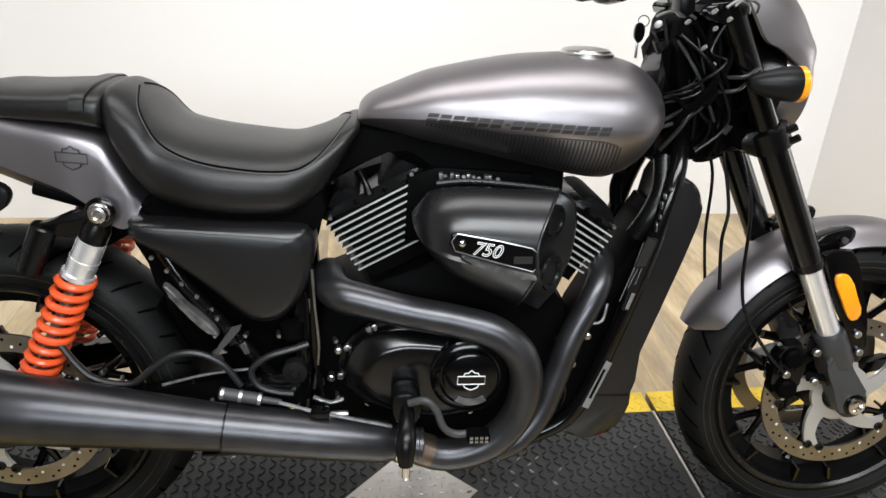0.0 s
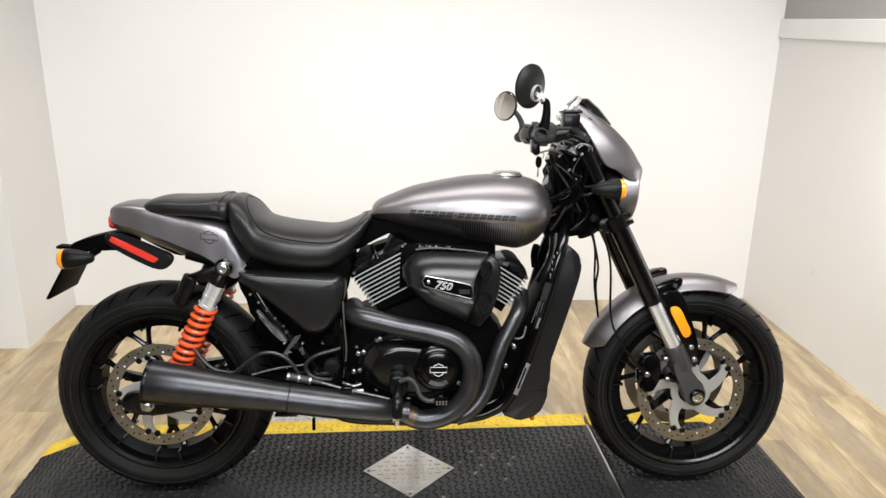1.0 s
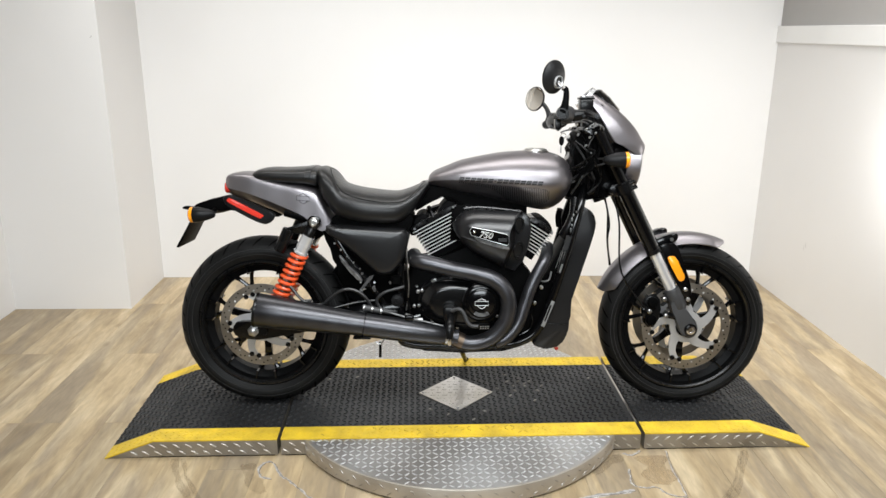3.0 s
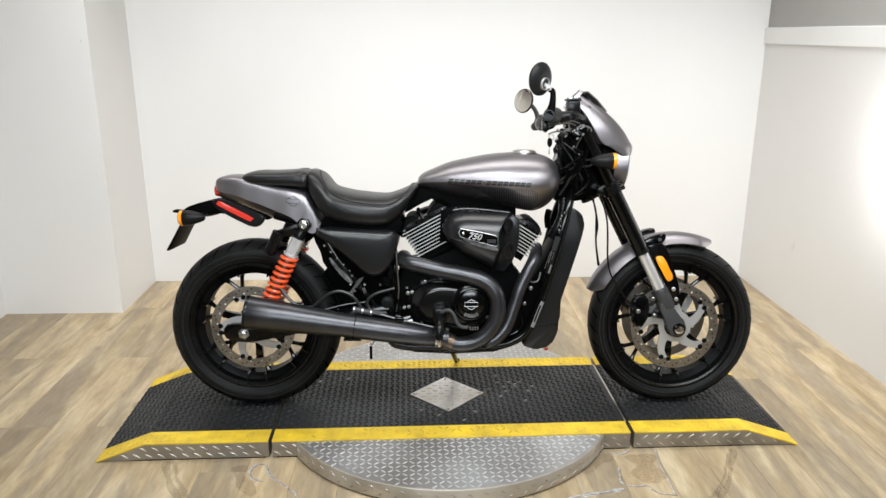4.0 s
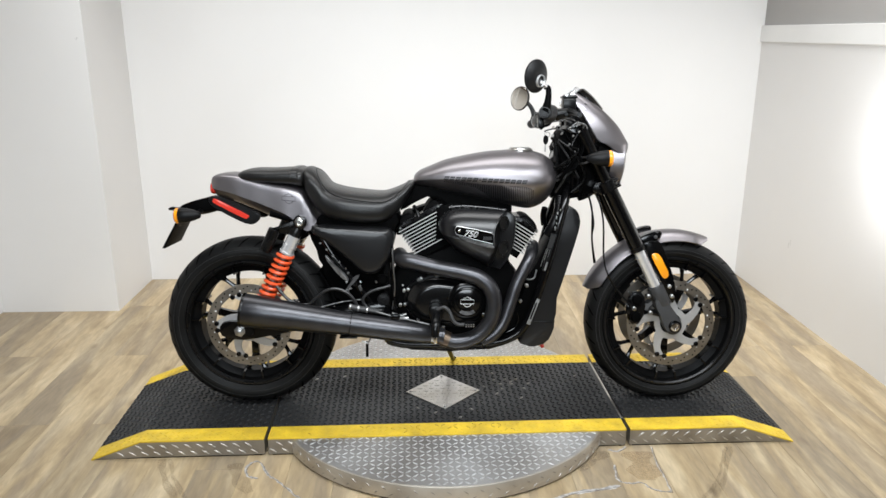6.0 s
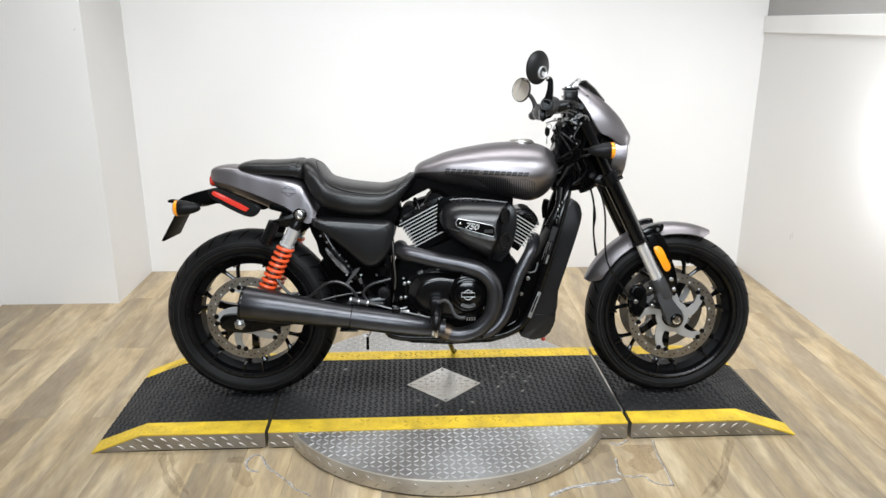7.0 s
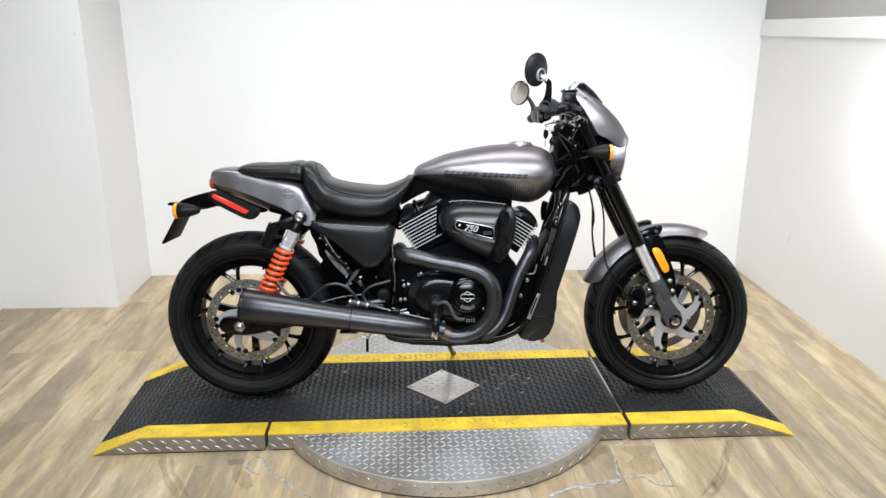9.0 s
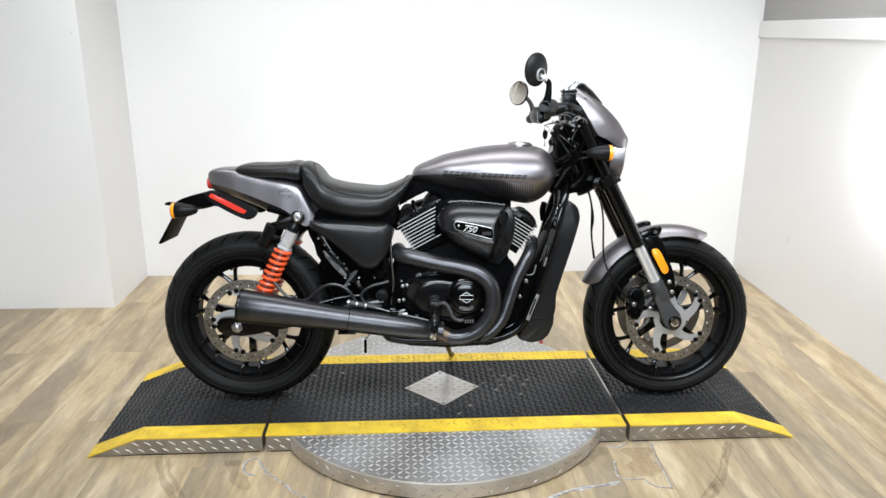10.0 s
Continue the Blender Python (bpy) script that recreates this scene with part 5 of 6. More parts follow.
part("peg_bracket", prism([(-0.055, 0.395), (-0.02, 0.400), (-0.008, 0.375), (-0.02, 0.345), (-0.05, 0.35)], -0.215, -0.165, 0.006, 3), BLACK_SATIN, bike)
pedal = part("brake_pedal", tube([(-0.03, -0.225, 0.392), (-0.005, -0.232, 0.401), (0.012, -0.235, 0.385), (0.024, -0.24, 0.357), (0.044, -0.24, 0.344), (0.07, -0.24, 0.346)], 0.0062, 10, 5), LUG_GREY, bike, "curved black rear brake pedal")
part("pad", box(0.060, 0.096, -0.262, -0.235, 0.340, 0.354, 0.003), BLACK_MATT, pedal)
bm = bmesh.new()
for i in range(4):
    for j in range(2):
        add_box(bm, (0.066 + 0.008 * i, -0.2625, 0.3435 + 0.0065 * j), (1, 0), (0.005, 0.002, 0.004))
part("pad_grip", bm, STEEL, pedal)
rod = part("brake_rod", tube([(-0.056, -0.20, 0.334), (-0.18, -0.195, 0.362), (-0.235, -0.19, 0.377)], 0.0034, 8, 1), PEG_GREY, bike, "thin bright brake rod")
part("master_cylinder", turned([(0, 0.008), (0.002, 0.010), (0.064, 0.010), (0.068, 0.006), (0.098, 0.005)], (-0.328, -0.185, 0.394), (0.97, 0, -0.2), 16), LUG_GREY, rod, "dark grey rear brake cylinder")
for d in (0.002, 0.030, 0.060):
    part("ferrule", turned([(d, 0.0085), (d + 0.001, 0.0108), (d + 0.006, 0.0108), (d + 0.007, 0.0085)], (-0.328, -0.185, 0.394), (0.97, 0, -0.2), 16), STEEL, rod)
part("clevis", box(-0.185, -0.155, -0.205, -0.185, 0.352, 0.368, 0.003), BLACK_GLOSS, rod)
part("pin", turned([(0, 0.006), (0.034, 0.006)], (-0.160, -0.19, 0.352), (1, 0, 0.05), 10), STEEL, rod)
for k, (x, z) in enumerate(((-0.518, 0.471), (-0.522, 0.403), (-0.493, 0.386), (-0.345, 0.511), (-0.333, 0.498), (-0.339, 0.468), (-0.318, 0.457), (-0.291, 0.467), (-0.237, 0.466), (-0.224, 0.456), (-0.218, 0.366), (-0.146, 0.455), (-0.175, 0.403), (-0.171, 0.376), (-0.144, 0.348), (-0.385, 0.349), (-0.353, 0.346))):
    part("fitting", turned([(-0.02, 0.003), (-0.006, 0.0045), (0, 0.0045), (0.002, 0.003)], (x, -0.133, z), (0.2 * (k % 3 - 1), -1, 0.15 * (k % 2)), 8), STEEL if k % 3 else BLACK_GLOSS, bike)
for x, z, l in ((-0.325, 0.475, 0.030), (-0.30, 0.452, 0.022), (-0.345, 0.440, 0.026)):
    part("bracket_tab", prism([(x, z), (x + l * 0.4, z + l * 0.3), (x + l * 0.7, z - l * 0.6), (x + l * 0.35, z - l * 0.8)], -0.138, -0.132, 0.001), PEG_GREY if l < 0.03 else BLACK_SATIN, bike)
part("strap", prism([(-0.292, 0.497), (-0.3076, 0.4925), (-0.329, 0.462), (-0.338, 0.448), (-0.332, 0.446), (-0.313, 0.466), (-0.2965, 0.486)], -0.152, -0.150), LUG_GREY, bike, "grey plastic strap")
part("bracket_tab", prism([(-0.3266, 0.4555), (-0.3175, 0.4474), (-0.3309, 0.4441)], -0.152, -0.148), STEEL, bike)
rear_peg = part("pillion_peg", prism([(-0.409, 0.556), (-0.402, 0.560), (-0.378, 0.528), (-0.345, 0.497), (-0.331, 0.478), (-0.336, 0.472), (-0.358, 0.489), (-0.388, 0.525)], -0.146, -0.128, 0.004, 2), PEG_GREY, bike, "folded silver pillion peg")
for k in range(5):
    x, z = -0.425 + 0.021 * k, 0.602 - 0.022 * k
    part("strut_bolt", turned([(0, 0.0035), (0.005, 0.0035)], (x, -0.128, z), (0, -1, 0), 8), STEEL, rear_peg)
part("reservoir_cup", turned([(0, 0.016), (0.004, 0.0195), (0.026, 0.0195), (0.029, 0.014)], (-0.216, -0.13, 0.462), (0, 0, 1), 22), BLACK_MATT, bike, "small black fluid cup")
part("horn", turned([(0, 0.02), (0.01, 0.0215), (0.02, 0.020), (0.022, 0.008), (0.026, 0.006)], (-0.213, -0.13, 0.407), (0, -1, 0), 24), ENGINE_GREY, bike)
for pts, r, m in (
        ([(-0.58, -0.13, 0.455), (-0.533, -0.15, 0.408), (-0.474, -0.15, 0.393), (-0.437, -0.15, 0.420), (-0.404, -0.15, 0.443), (-0.364, -0.15, 0.446), (-0.326, -0.15, 0.425), (-0.300, -0.15, 0.385)], 0.0055, HOSE),
        ([(-0.190, -0.14, 0.455), (-0.215, -0.145, 0.449), (-0.255, -0.148, 0.437), (-0.282, -0.148, 0.412), (-0.272, -0.15, 0.385), (-0.245, -0.152, 0.374), (-0.215, -0.155, 0.372)], 0.0055, HOSE),
        ([(-0.184, -0.135, 0.60), (-0.182, -0.14, 0.52), (-0.180, -0.14, 0.44), (-0.174, -0.145, 0.395), (-0.166, -0.15, 0.35)], 0.0045, BLACK_GLOSS),
        ([(-0.43, -0.13, 0.378), (-0.36, -0.13, 0.396), (-0.29, -0.13, 0.405)], 0.0026, PEG_GREY),
        ([(-0.186, -0.14, 0.535), (-0.180, -0.14, 0.453), (-0.175, -0.142, 0.39), (-0.162, -0.145, 0.341)], 0.0022, STEEL)):
    part("hose", tube(pts, r, 8, 5), m, bike)

for k, (x, z) in enumerate(((0.284, 0.446), (0.2625, 0.391), (0.235, 0.437), (-0.143, 0.434), (-0.156, 0.383), (-0.092, 0.4726), (-0.032, 0.4755), (0.027, 0.465), (-0.127, 0.268))):
    part("frame_bolt", turned([(-0.012, 0.005), (0, 0.0065), (0.006, 0.0065), (0.008, 0.004)], (x, -0.122 if k > 2 else -0.105, z), (0, -1, 0), 10), STEEL, bike)
for pts, r, m in (
        ([(0.2517, -0.10, 0.3516), (0.2576, -0.10, 0.3241), (0.2451, -0.10, 0.2927), (0.211, -0.10, 0.2731)], 0.0030, BLACK_GLOSS),
        ([(0.278, -0.09, 0.470), (0.2913, -0.10, 0.466), (0.3101, -0.10, 0.4718), (0.3194, -0.09, 0.4987)], 0.0028, PEG_GREY),
        ([(-0.183, -0.14, 0.372), (-0.1733, -0.145, 0.4482), (-0.1777, -0.145, 0.5238), (-0.181, -0.14, 0.585)], 0.0024, STEEL),
        ([(-0.1836, -0.15, 0.3615), (-0.1687, -0.155, 0.3576), (-0.1537, -0.155, 0.3537), (-0.135, -0.15, 0.3575)], 0.0040, STEEL),
        ([(-0.293, -0.10, 0.248), (-0.274, -0.10, 0.240), (-0.262, -0.10, 0.258)], 0.0030, STEEL)):
    part("line", tube(pts, r, 8, 5), m, bike)

# front fork and steering
fw = Vector((0.097, 0, -0.189)).normalized()
for sgn in (-1, 1):
    y = sgn * 0.088
    top = Vector((0.452, y, 1.000))
    leg = part("fork_leg", turned([(0, 0.018), (0.003, 0.0215), (0.25, 0.0215), (0.252, 0.026), (0.455, 0.026), (0.475, 0.0255), (0.478, 0.022)], top, fw, 28), BLACK_GLOSS, bike, "gloss black inverted fork tube")
    part("slider", turned([(0.476, 0.0200), (0.66, 0.0200)], top, fw, 24), FORK_CHROME, leg, "bright fork slider")
    part("seal", turned([(0.472, 0.022), (0.474, 0.0265), (0.488, 0.0265), (0.490, 0.020)], top, fw, 24), BLACK_SATIN, leg)
    lug = [(0.738, 0.408), (0.770, 0.402), (0.790, 0.372), (0.818, 0.335), (0.836, 0.310), (0.836, 0.284), (0.820, 0.266), (0.796, 0.266), (0.778, 0.288), (0.760, 0.330), (0.740, 0.370)]
    part("axle_lug", prism(lug, y - 0.024, y + 0.024, 0.013, 3, 4), LUG_GREY, leg, "dark grey cast axle lug")
    part("lug_collar", turned([(0.628, 0.0185), (0.630, 0.026), (0.634, 0.028), (0.700, 0.028), (0.712, 0.022)], top, fw, 26), LUG_GREY, leg)
    part("axle_cap", turned([(0, 0.024), (0.004, 0.024), (0.006, 0.019), (0.006, 0.016), (0.009, 0.016)], (0.808, y + sgn * 0.019, 0.297), (0, sgn, 0), 28), BLACK_GLOSS, leg)
    part("axle_end", turned([(0.006, 0.0155), (0.014, 0.0155), (0.015, 0.010), (0.010, 0.008)], (0.808, y + sgn * 0.019, 0.297), (0, sgn, 0), 24), CHROME, leg, "bright axle end")
    part("clamp_ring", turned([(0.215, 0.027), (0.217, 0.033), (0.252, 0.033), (0.254, 0.028)], top, fw, 24), BLACK_SATIN, leg)
    for d in (0.224, 0.243):
        q = top + fw * d + Vector((0.022, sgn * 0.022, 0.008))
        part("clamp_bolt", tube([q - Vector((0.012, 0, 0.006)), q + Vector((0.012, 0, 0.006))], 0.0065, 8, 1), BLACK_GLOSS, leg)
    refl = part("reflector_bracket", prism([(0.690, 0.592), (0.740, 0.600), (0.758, 0.575), (0.780, 0.520), (0.806, 0.450), (0.808, 0.388), (0.796, 0.380), (0.782, 0.395), (0.765, 0.450), (0.742, 0.480), (0.712, 0.545)], y + sgn * 0.0, y + sgn * 0.014, 0.004, 2), BLACK_GLOSS, bike, "gloss black fender bracket with reflector")
    part("reflector", prism([(0.717, 0.548), (0.729, 0.558), (0.746, 0.551), (0.765, 0.515), (0.780, 0.486), (0.775, 0.472), (0.761, 0.470), (0.741, 0.503)], y + sgn * 0.013, y + sgn * 0.021, 0.003, 3), AMBER, refl, "amber side reflector")
    for x, z in ((0.785, 0.440), (0.796, 0.404)):
        part("bolt", turned([(0, 0.007), (0.006, 0.007), (0.008, 0.004)], (x, y + sgn * 0.014, z), (0, sgn, 0), 12), STEEL, refl)
    caliper = [(0.648, 0.392), (0.662, 0.415), (0.690, 0.418), (0.704, 0.400), (0.700, 0.365), (0.704, 0.335), (0.690, 0.308), (0.664, 0.300), (0.648, 0.318), (0.652, 0.352)]
    cal = part("brake_caliper", prism(caliper, y - sgn * 0.022, y + sgn * 0.010, 0.006), BLACK_SATIN, bike, "black front brake caliper")
    for x, z in ((0.674, 0.392), (0.672, 0.330)):
        part("piston_housing", turned([(0, 0.019), (0.012, 0.019), (0.017, 0.015), (0.018, 0.004)], (x, y + sgn * 0.008, z), (0, sgn, 0), 20), BLACK_MATT, cal)
    part("bleed_nipple", turned([(0, 0.005), (0.014, 0.0035), (0.018, 0.004)], (0.656, y, 0.408), (-0.6, sgn * 0.5, 0.6), 10), STEEL, cal)
    part("bridge", box(0.640, 0.655, y - 0.016, y + 0.016, 0.338, 0.372, 0.004), BLACK_GLOSS, cal)
    for x, z in ((0.714, 0.405), (0.722, 0.345), (0.664, 0.361)):
        part("bolt", turned([(0, 0.0075), (0.008, 0.0075), (0.010, 0.005)], (x, y + sgn * 0.014, z), (0, sgn, 0), 12), STEEL, cal)
    part("mount", tube([(0.714, y, 0.405), (0.745, y, 0.39)], 0.011, 8, 1), BLACK_SATIN, cal)
    part("mount", tube([(0.722, y, 0.345), (0.765, y, 0.335)], 0.010, 8, 1), BLACK_SATIN, cal)
lower = Vector((0.452, 0, 1.0)) + fw * 0.245
part("lower_triple_clamp", prism([(lower.x - 0.055, lower.z - 0.010), (lower.x - 0.050, lower.z + 0.020), (lower.x + 0.006, lower.z + 0.024), (lower.x + 0.012, lower.z - 0.006), (lower.x - 0.01, lower.z - 0.022)], -0.10, 0.10, 0.008, 2), BLACK_SATIN, bike)
part("upper_triple_clamp", prism([(0.405, 0.985), (0.420, 0.998), (0.470, 0.998), (0.478, 0.984), (0.465, 0.968), (0.42, 0.970)], -0.108, 0.108, 0.006, 2), BLACK_GLOSS, bike)


def fender_rings():
    rings = []
    for k in range(41):
        t = k / 40
        a = math.radians(66 + 92 * t)
        end = min(t, 1 - t)
        half = 0.066 * min(1, (end / 0.10 + 0.18) ** 0.5) if end < 0.082 else 0.066
        drop = (0.030 + 0.012 * t) * min(1, 0.35 + end / 0.08)
        ring = []
        for i in range(13):
            s = -1 + i / 6
            r = 0.331 - drop * abs(s) ** 2.6
            ring.append(Vector((AHEAD[0] + r * math.cos(a), half * s, AHEAD[2] + r * math.sin(a))))
        for i in range(12, -1, -1):
            s = -1 + i / 6
            r = 0.3275 - drop * abs(s) ** 2.6
            ring.append(Vector((AHEAD[0] + r * math.cos(a), half * 0.95 * s, AHEAD[2] + r * math.sin(a))))
        rings.append(ring)
    return rings


bm = bmesh.new()
join_rings(bm, fender_rings())
fender = part("front_fender", bm, GREY_PAINT, bike, "satin grey front fender")
for sgn in (-1, 1):
    part("fender_brace", prism([(0.672, 0.598), (0.705, 0.620), (0.745, 0.632), (0.760, 0.626), (0.756, 0.605), (0.730, 0.592), (0.695, 0.584)], sgn * 0.05, sgn * 0.076, 0.006, 2), BLACK_GLOSS, fender, "black fender brace")
    part("bolt", turned([(0, 0.006), (0.005, 0.006)], (0.735, sgn * 0.08, 0.612), (0, sgn, 0), 10), STEEL, fender)

# headlamp, fairing, dials
lamp_way = Vector((1, 0, -0.08)).normalized()
lamp = part("headlamp", turned([(-0.085, 0.03), (-0.075, 0.058), (-0.045, 0.078), (0.0, 0.086), (0.01, 0.086)], (0.590, 0, 0.868), lamp_way, 40), BLACK_SATIN, bike, "round black headlamp with silver ring")
part("rim", turned([(-0.022, 0.078), (-0.022, 0.0885), (-0.018, 0.0895), (0.022, 0.0895), (0.027, 0.083)], (0.590, 0, 0.868), lamp_way, 40), GREY_PAINT, lamp)
part("glass", turned([(0.018, 0.081), (0.030, 0.066), (0.037, 0.04), (0.039, 0.01)], (0.590, 0, 0.868), lamp_way, 40), CLEAR, lamp, "clear headlamp glass")
FAIR = [(1.105, 0.468, 0.050), (1.075, 0.520, 0.070), (1.030, 0.575, 0.088), (0.990, 0.612, 0.096), (0.955, 0.634, 0.097), (0.930, 0.647, 0.094), (0.902, 0.640, 0.088)]
EDGE = [(1.099, 0.445), (1.068, 0.454), (1.021, 0.482), (0.983, 0.503), (0.945, 0.528), (0.932, 0.556), (0.904, 0.600)]
bm = bmesh.new()
rings = []
for (z, x, w), (ze, xe) in zip(catmull(FAIR, 4), catmull(EDGE, 4)):
    ring = []
    for thick in (0, 1):
        rng = range(13) if not thick else range(12, -1, -1)
        for i in rng:
            s = -1 + i / 6
            k = abs(s) ** 2.4
            ring.append(Vector((x - 0.006 + (xe - x) * k - 0.004 * thick, w * math.sin(s * math.pi / 2) * (1 - 0.03 * thick), z + (ze - z) * k)))
    rings.append(ring)
join_rings(bm, rings)
fairing = part("speed_screen", bm, GREY_PAINT, bike, "satin grey headlamp fairing")
bm = bmesh.new()
join_rings(bm, [[Vector((x - 0.022 * abs(s) ** 2, w * s, z - 0.012 * abs(s) ** 2)) for s in (-1, -0.6, -0.2, 0.2, 0.6, 1)] + [Vector((x - 0.022 * abs(s) ** 2 - 0.004, w * s * 0.97, z - 0.012 * abs(s) ** 2 - 0.004)) for s in (1, 0.6, 0.2, -0.2, -0.6, -1)] for x, z, w in ((0.476, 1.122, 0.030), (0.486, 1.121, 0.038), (0.518, 1.094, 0.046), (0.552, 1.054, 0.050))])
part("windscreen", bm, BLACK_GLOSS, fairing, "short dark tinted screen")
part("backing", prism([(0.468, 1.060), (0.480, 1.07), (0.520, 1.02), (0.560, 0.96), (0.600, 0.918), (0.585, 0.900), (0.540, 0.935), (0.495, 1.00)], -0.070, 0.070, 0.006, 2), BLACK_MATT, fairing)
gw = Vector((-0.72, 0, 0.70)).normalized()
gauge = part("speedometer", turned([(-0.045, 0.030), (-0.035, 0.040), (0.0, 0.042), (0.010, 0.042)], (0.440, 0, 1.088), gw, 36), BLACK_SATIN, bike, "round speedometer in a black cup")
part("bezel", turned([(0.004, 0.0395), (0.004, 0.044), (0.013, 0.044), (0.016, 0.040)], (0.440, 0, 1.088), gw, 36, True), FORK_CHROME, gauge, "chrome bezel")
part("dial", turned([(0.008, 0.039), (0.011, 0.037), (0.0115, 0.002)], (0.440, 0, 1.088), gw, 36), BLACK_GLOSS, gauge)

# handlebar, grips, mirrors; the bar is turned a few degrees to the right
bar = part("handlebar", tube([(0.285, -0.40, 1.034), (0.307, -0.30, 1.036), (0.356, -0.20, 1.034), (0.412, -0.10, 1.032), (0.432, 0, 1.032), (0.426, 0.10, 1.030), (0.396, 0.20, 1.020), (0.370, 0.30, 1.008), (0.362, 0.40, 0.999)], 0.0125, 14, 5), BLACK_SATIN, bike, "black flat handlebar")
part("grip", tube([(0.284, -0.408, 1.034), (0.305, -0.30, 1.036)], 0.0160, 16, 1), BLACK_MATT, bar, "black rubber grip")
part("grip", tube([(0.362, 0.405, 0.999), (0.368, 0.32, 1.006)], 0.0175, 16, 1), BLACK_MATT, bar, "black rubber grip")
part("switch_housing", tube([(0.306, -0.30, 1.036), (0.312, -0.285, 1.036), (0.332, -0.24, 1.035), (0.338, -0.226, 1.035)], [0.020, 0.026, 0.027, 0.022], 18, 2), LUG_GREY, bar, "dark grey throttle housing")
part("switch_housing", tube([(0.370, 0.31, 1.008), (0.375, 0.28, 1.012), (0.388, 0.225, 1.018)], [0.026, 0.032, 0.030], 14, 2), BLACK_SATIN, bar)
for x, y, z in ((0.364, 0.285, 1.038), (0.360, 0.25, 0.992), (0.382, 0.235, 1.046), (0.296, -0.275, 1.030), (0.318, -0.262, 1.010)):
    part("switch", box(x - 0.010, x + 0.010, y - 0.008, y + 0.008, z - 0.007, z + 0.007, 0.003), LUG_GREY, bar)
cup = part("brake_reservoir", box(0.371, 0.413, -0.238, -0.196, 1.044, 1.082, 0.005), BLACK_SATIN, bike, "square black brake fluid reservoir")
part("reservoir_lid", box(0.368, 0.416, -0.241, -0.193, 1.082, 1.089, 0.002), BLACK_SATIN, cup)
for x in (0.374, 0.392, 0.410):
    part("screw", turned([(0, 0.0045), (0.003, 0.0035)], (x, -0.232, 1.089), (0, 0, 1), 8), BLACK_GLOSS, cup)
part("brake_perch", tube([(0.345, -0.25, 1.030), (0.385, -0.265, 1.038), (0.392, -0.285, 1.036)], [0.020, 0.014, 0.010], 10, 3), BLACK_SATIN, bar)
part("pinch_bolt", turned([(0, 0.006), (0.006, 0.006)], (0.372, -0.286, 1.030), (0, -1, 0), 10), BLACK_GLOSS, bar)
part("lever_perch", box(0.372, 0.415, 0.215, 0.255, 1.008, 1.045, 0.008), BLACK_SATIN, bar)
part("lever", tube([(0.385, -0.275, 1.040), (0.394, -0.32, 1.034), (0.392, -0.38, 1.029), (0.386, -0.42, 1.029), (0.385, -0.428, 1.029)], [0.008, 0.0075, 0.006, 0.0060, 0.0078], 10, 4), BLACK_SATIN, bar)
part("lever", tube([(0.40, 0.25, 1.015), (0.42, 0.31, 1.008), (0.415, 0.38, 1.002), (0.405, 0.43, 1.002)], [0.007, 0.007, 0.006, 0.007], 8, 4), BLACK_SATIN, bar)
for sgn in (-1, 1):
    part("bar_clamp", box(0.412, 0.452, sgn * 0.05 - 0.018, sgn * 0.05 + 0.018, 0.995, 1.050, 0.006), BLACK_SATIN, bar)
    c = Vector((0.257, -0.41, 1.140)) if sgn < 0 else Vector((0.312, 0.41, 1.100))
    end = Vector((0.284, -0.415, 1.036)) if sgn < 0 else Vector((0.361, 0.412, 0.998))
    turn = radians(48 if sgn < 0 else 41)
    back = Vector((math.cos(turn), sgn * math.sin(turn), -0.12)).normalized()
    mir = part("mirror", turned([(-0.0022, 0.0445), (-0.0024, 0.0475), (0.0, 0.0485), (0.004, 0.0480), (0.010, 0.040), (0.015, 0.028), (0.017, 0.018)], c, back, 40), MIRROR_BACK, bike, "round black bar mirror")
    part("glass", turned([(-0.0030, 0.0440), (-0.0026, 0.0448), (-0.001, 0.0448)], c, back, 40), MIRROR, mir, "mirror glass")
    hub = c + Vector((0.004, 0, -0.013 if sgn < 0 else -0.016))
    part("socket", turned([(0.010, 0.0185), (0.0175, 0.0180), (0.0185, 0.0160), (0.012, 0.0155)], hub, back, 24, True), CARRIER, mir, "bright socket ring")
    elbow = Vector((0.298, -0.392, 1.106)) if sgn < 0 else Vector((0.345, 0.395, 1.078))
    part("ball_joint", tube([hub + back * 0.012, hub * 0.25 + elbow * 0.75], [0.0050, 0.0062], 12, 1), FORK_CHROME if sgn < 0 else BLACK_SATIN, mir, "ball joint rod")
    if sgn < 0:
        line = [elbow + Vector((-0.012, 0, 0.003)), elbow + Vector((-0.001, 0, 0.001)), (0.2985, -0.396, 1.088), (0.2955, -0.402, 1.066), (0.290, -0.41, 1.048), end]
    else:
        line = [elbow + Vector((-0.010, 0, 0.006)), elbow, (0.360, 0.40, 1.058), (0.369, 0.405, 1.034), (0.367, 0.41, 1.012), end]
    part("stem", tube(line, [0.0065, 0.0080, 0.0088, 0.0105, 0.0130, 0.0125], 14, 5), BLACK_MATT if sgn < 0 else LUG_GREY, mir)
    part("bar_end", turned([(-0.012, 0.0145), (-0.010, 0.0165), (0.010, 0.0165), (0.013, 0.0155), (0.013, 0.0125), (0.007, 0.0115)], end, (-0.10, sgn, 0), 28), BLACK_SATIN, mir)
    part("bar_plug", turned([(0.004, 0.0118), (0.0045, 0.001)], end, (-0.10, sgn, 0), 20), RUBBER_GROOVE, mir)
part("lever_hinge", prism([(0.279, 1.020), (0.296, 1.022), (0.300, 0.992), (0.290, 0.984), (0.280, 0.992)], -0.33, -0.30, 0.003), BLACK_SATIN, bar)
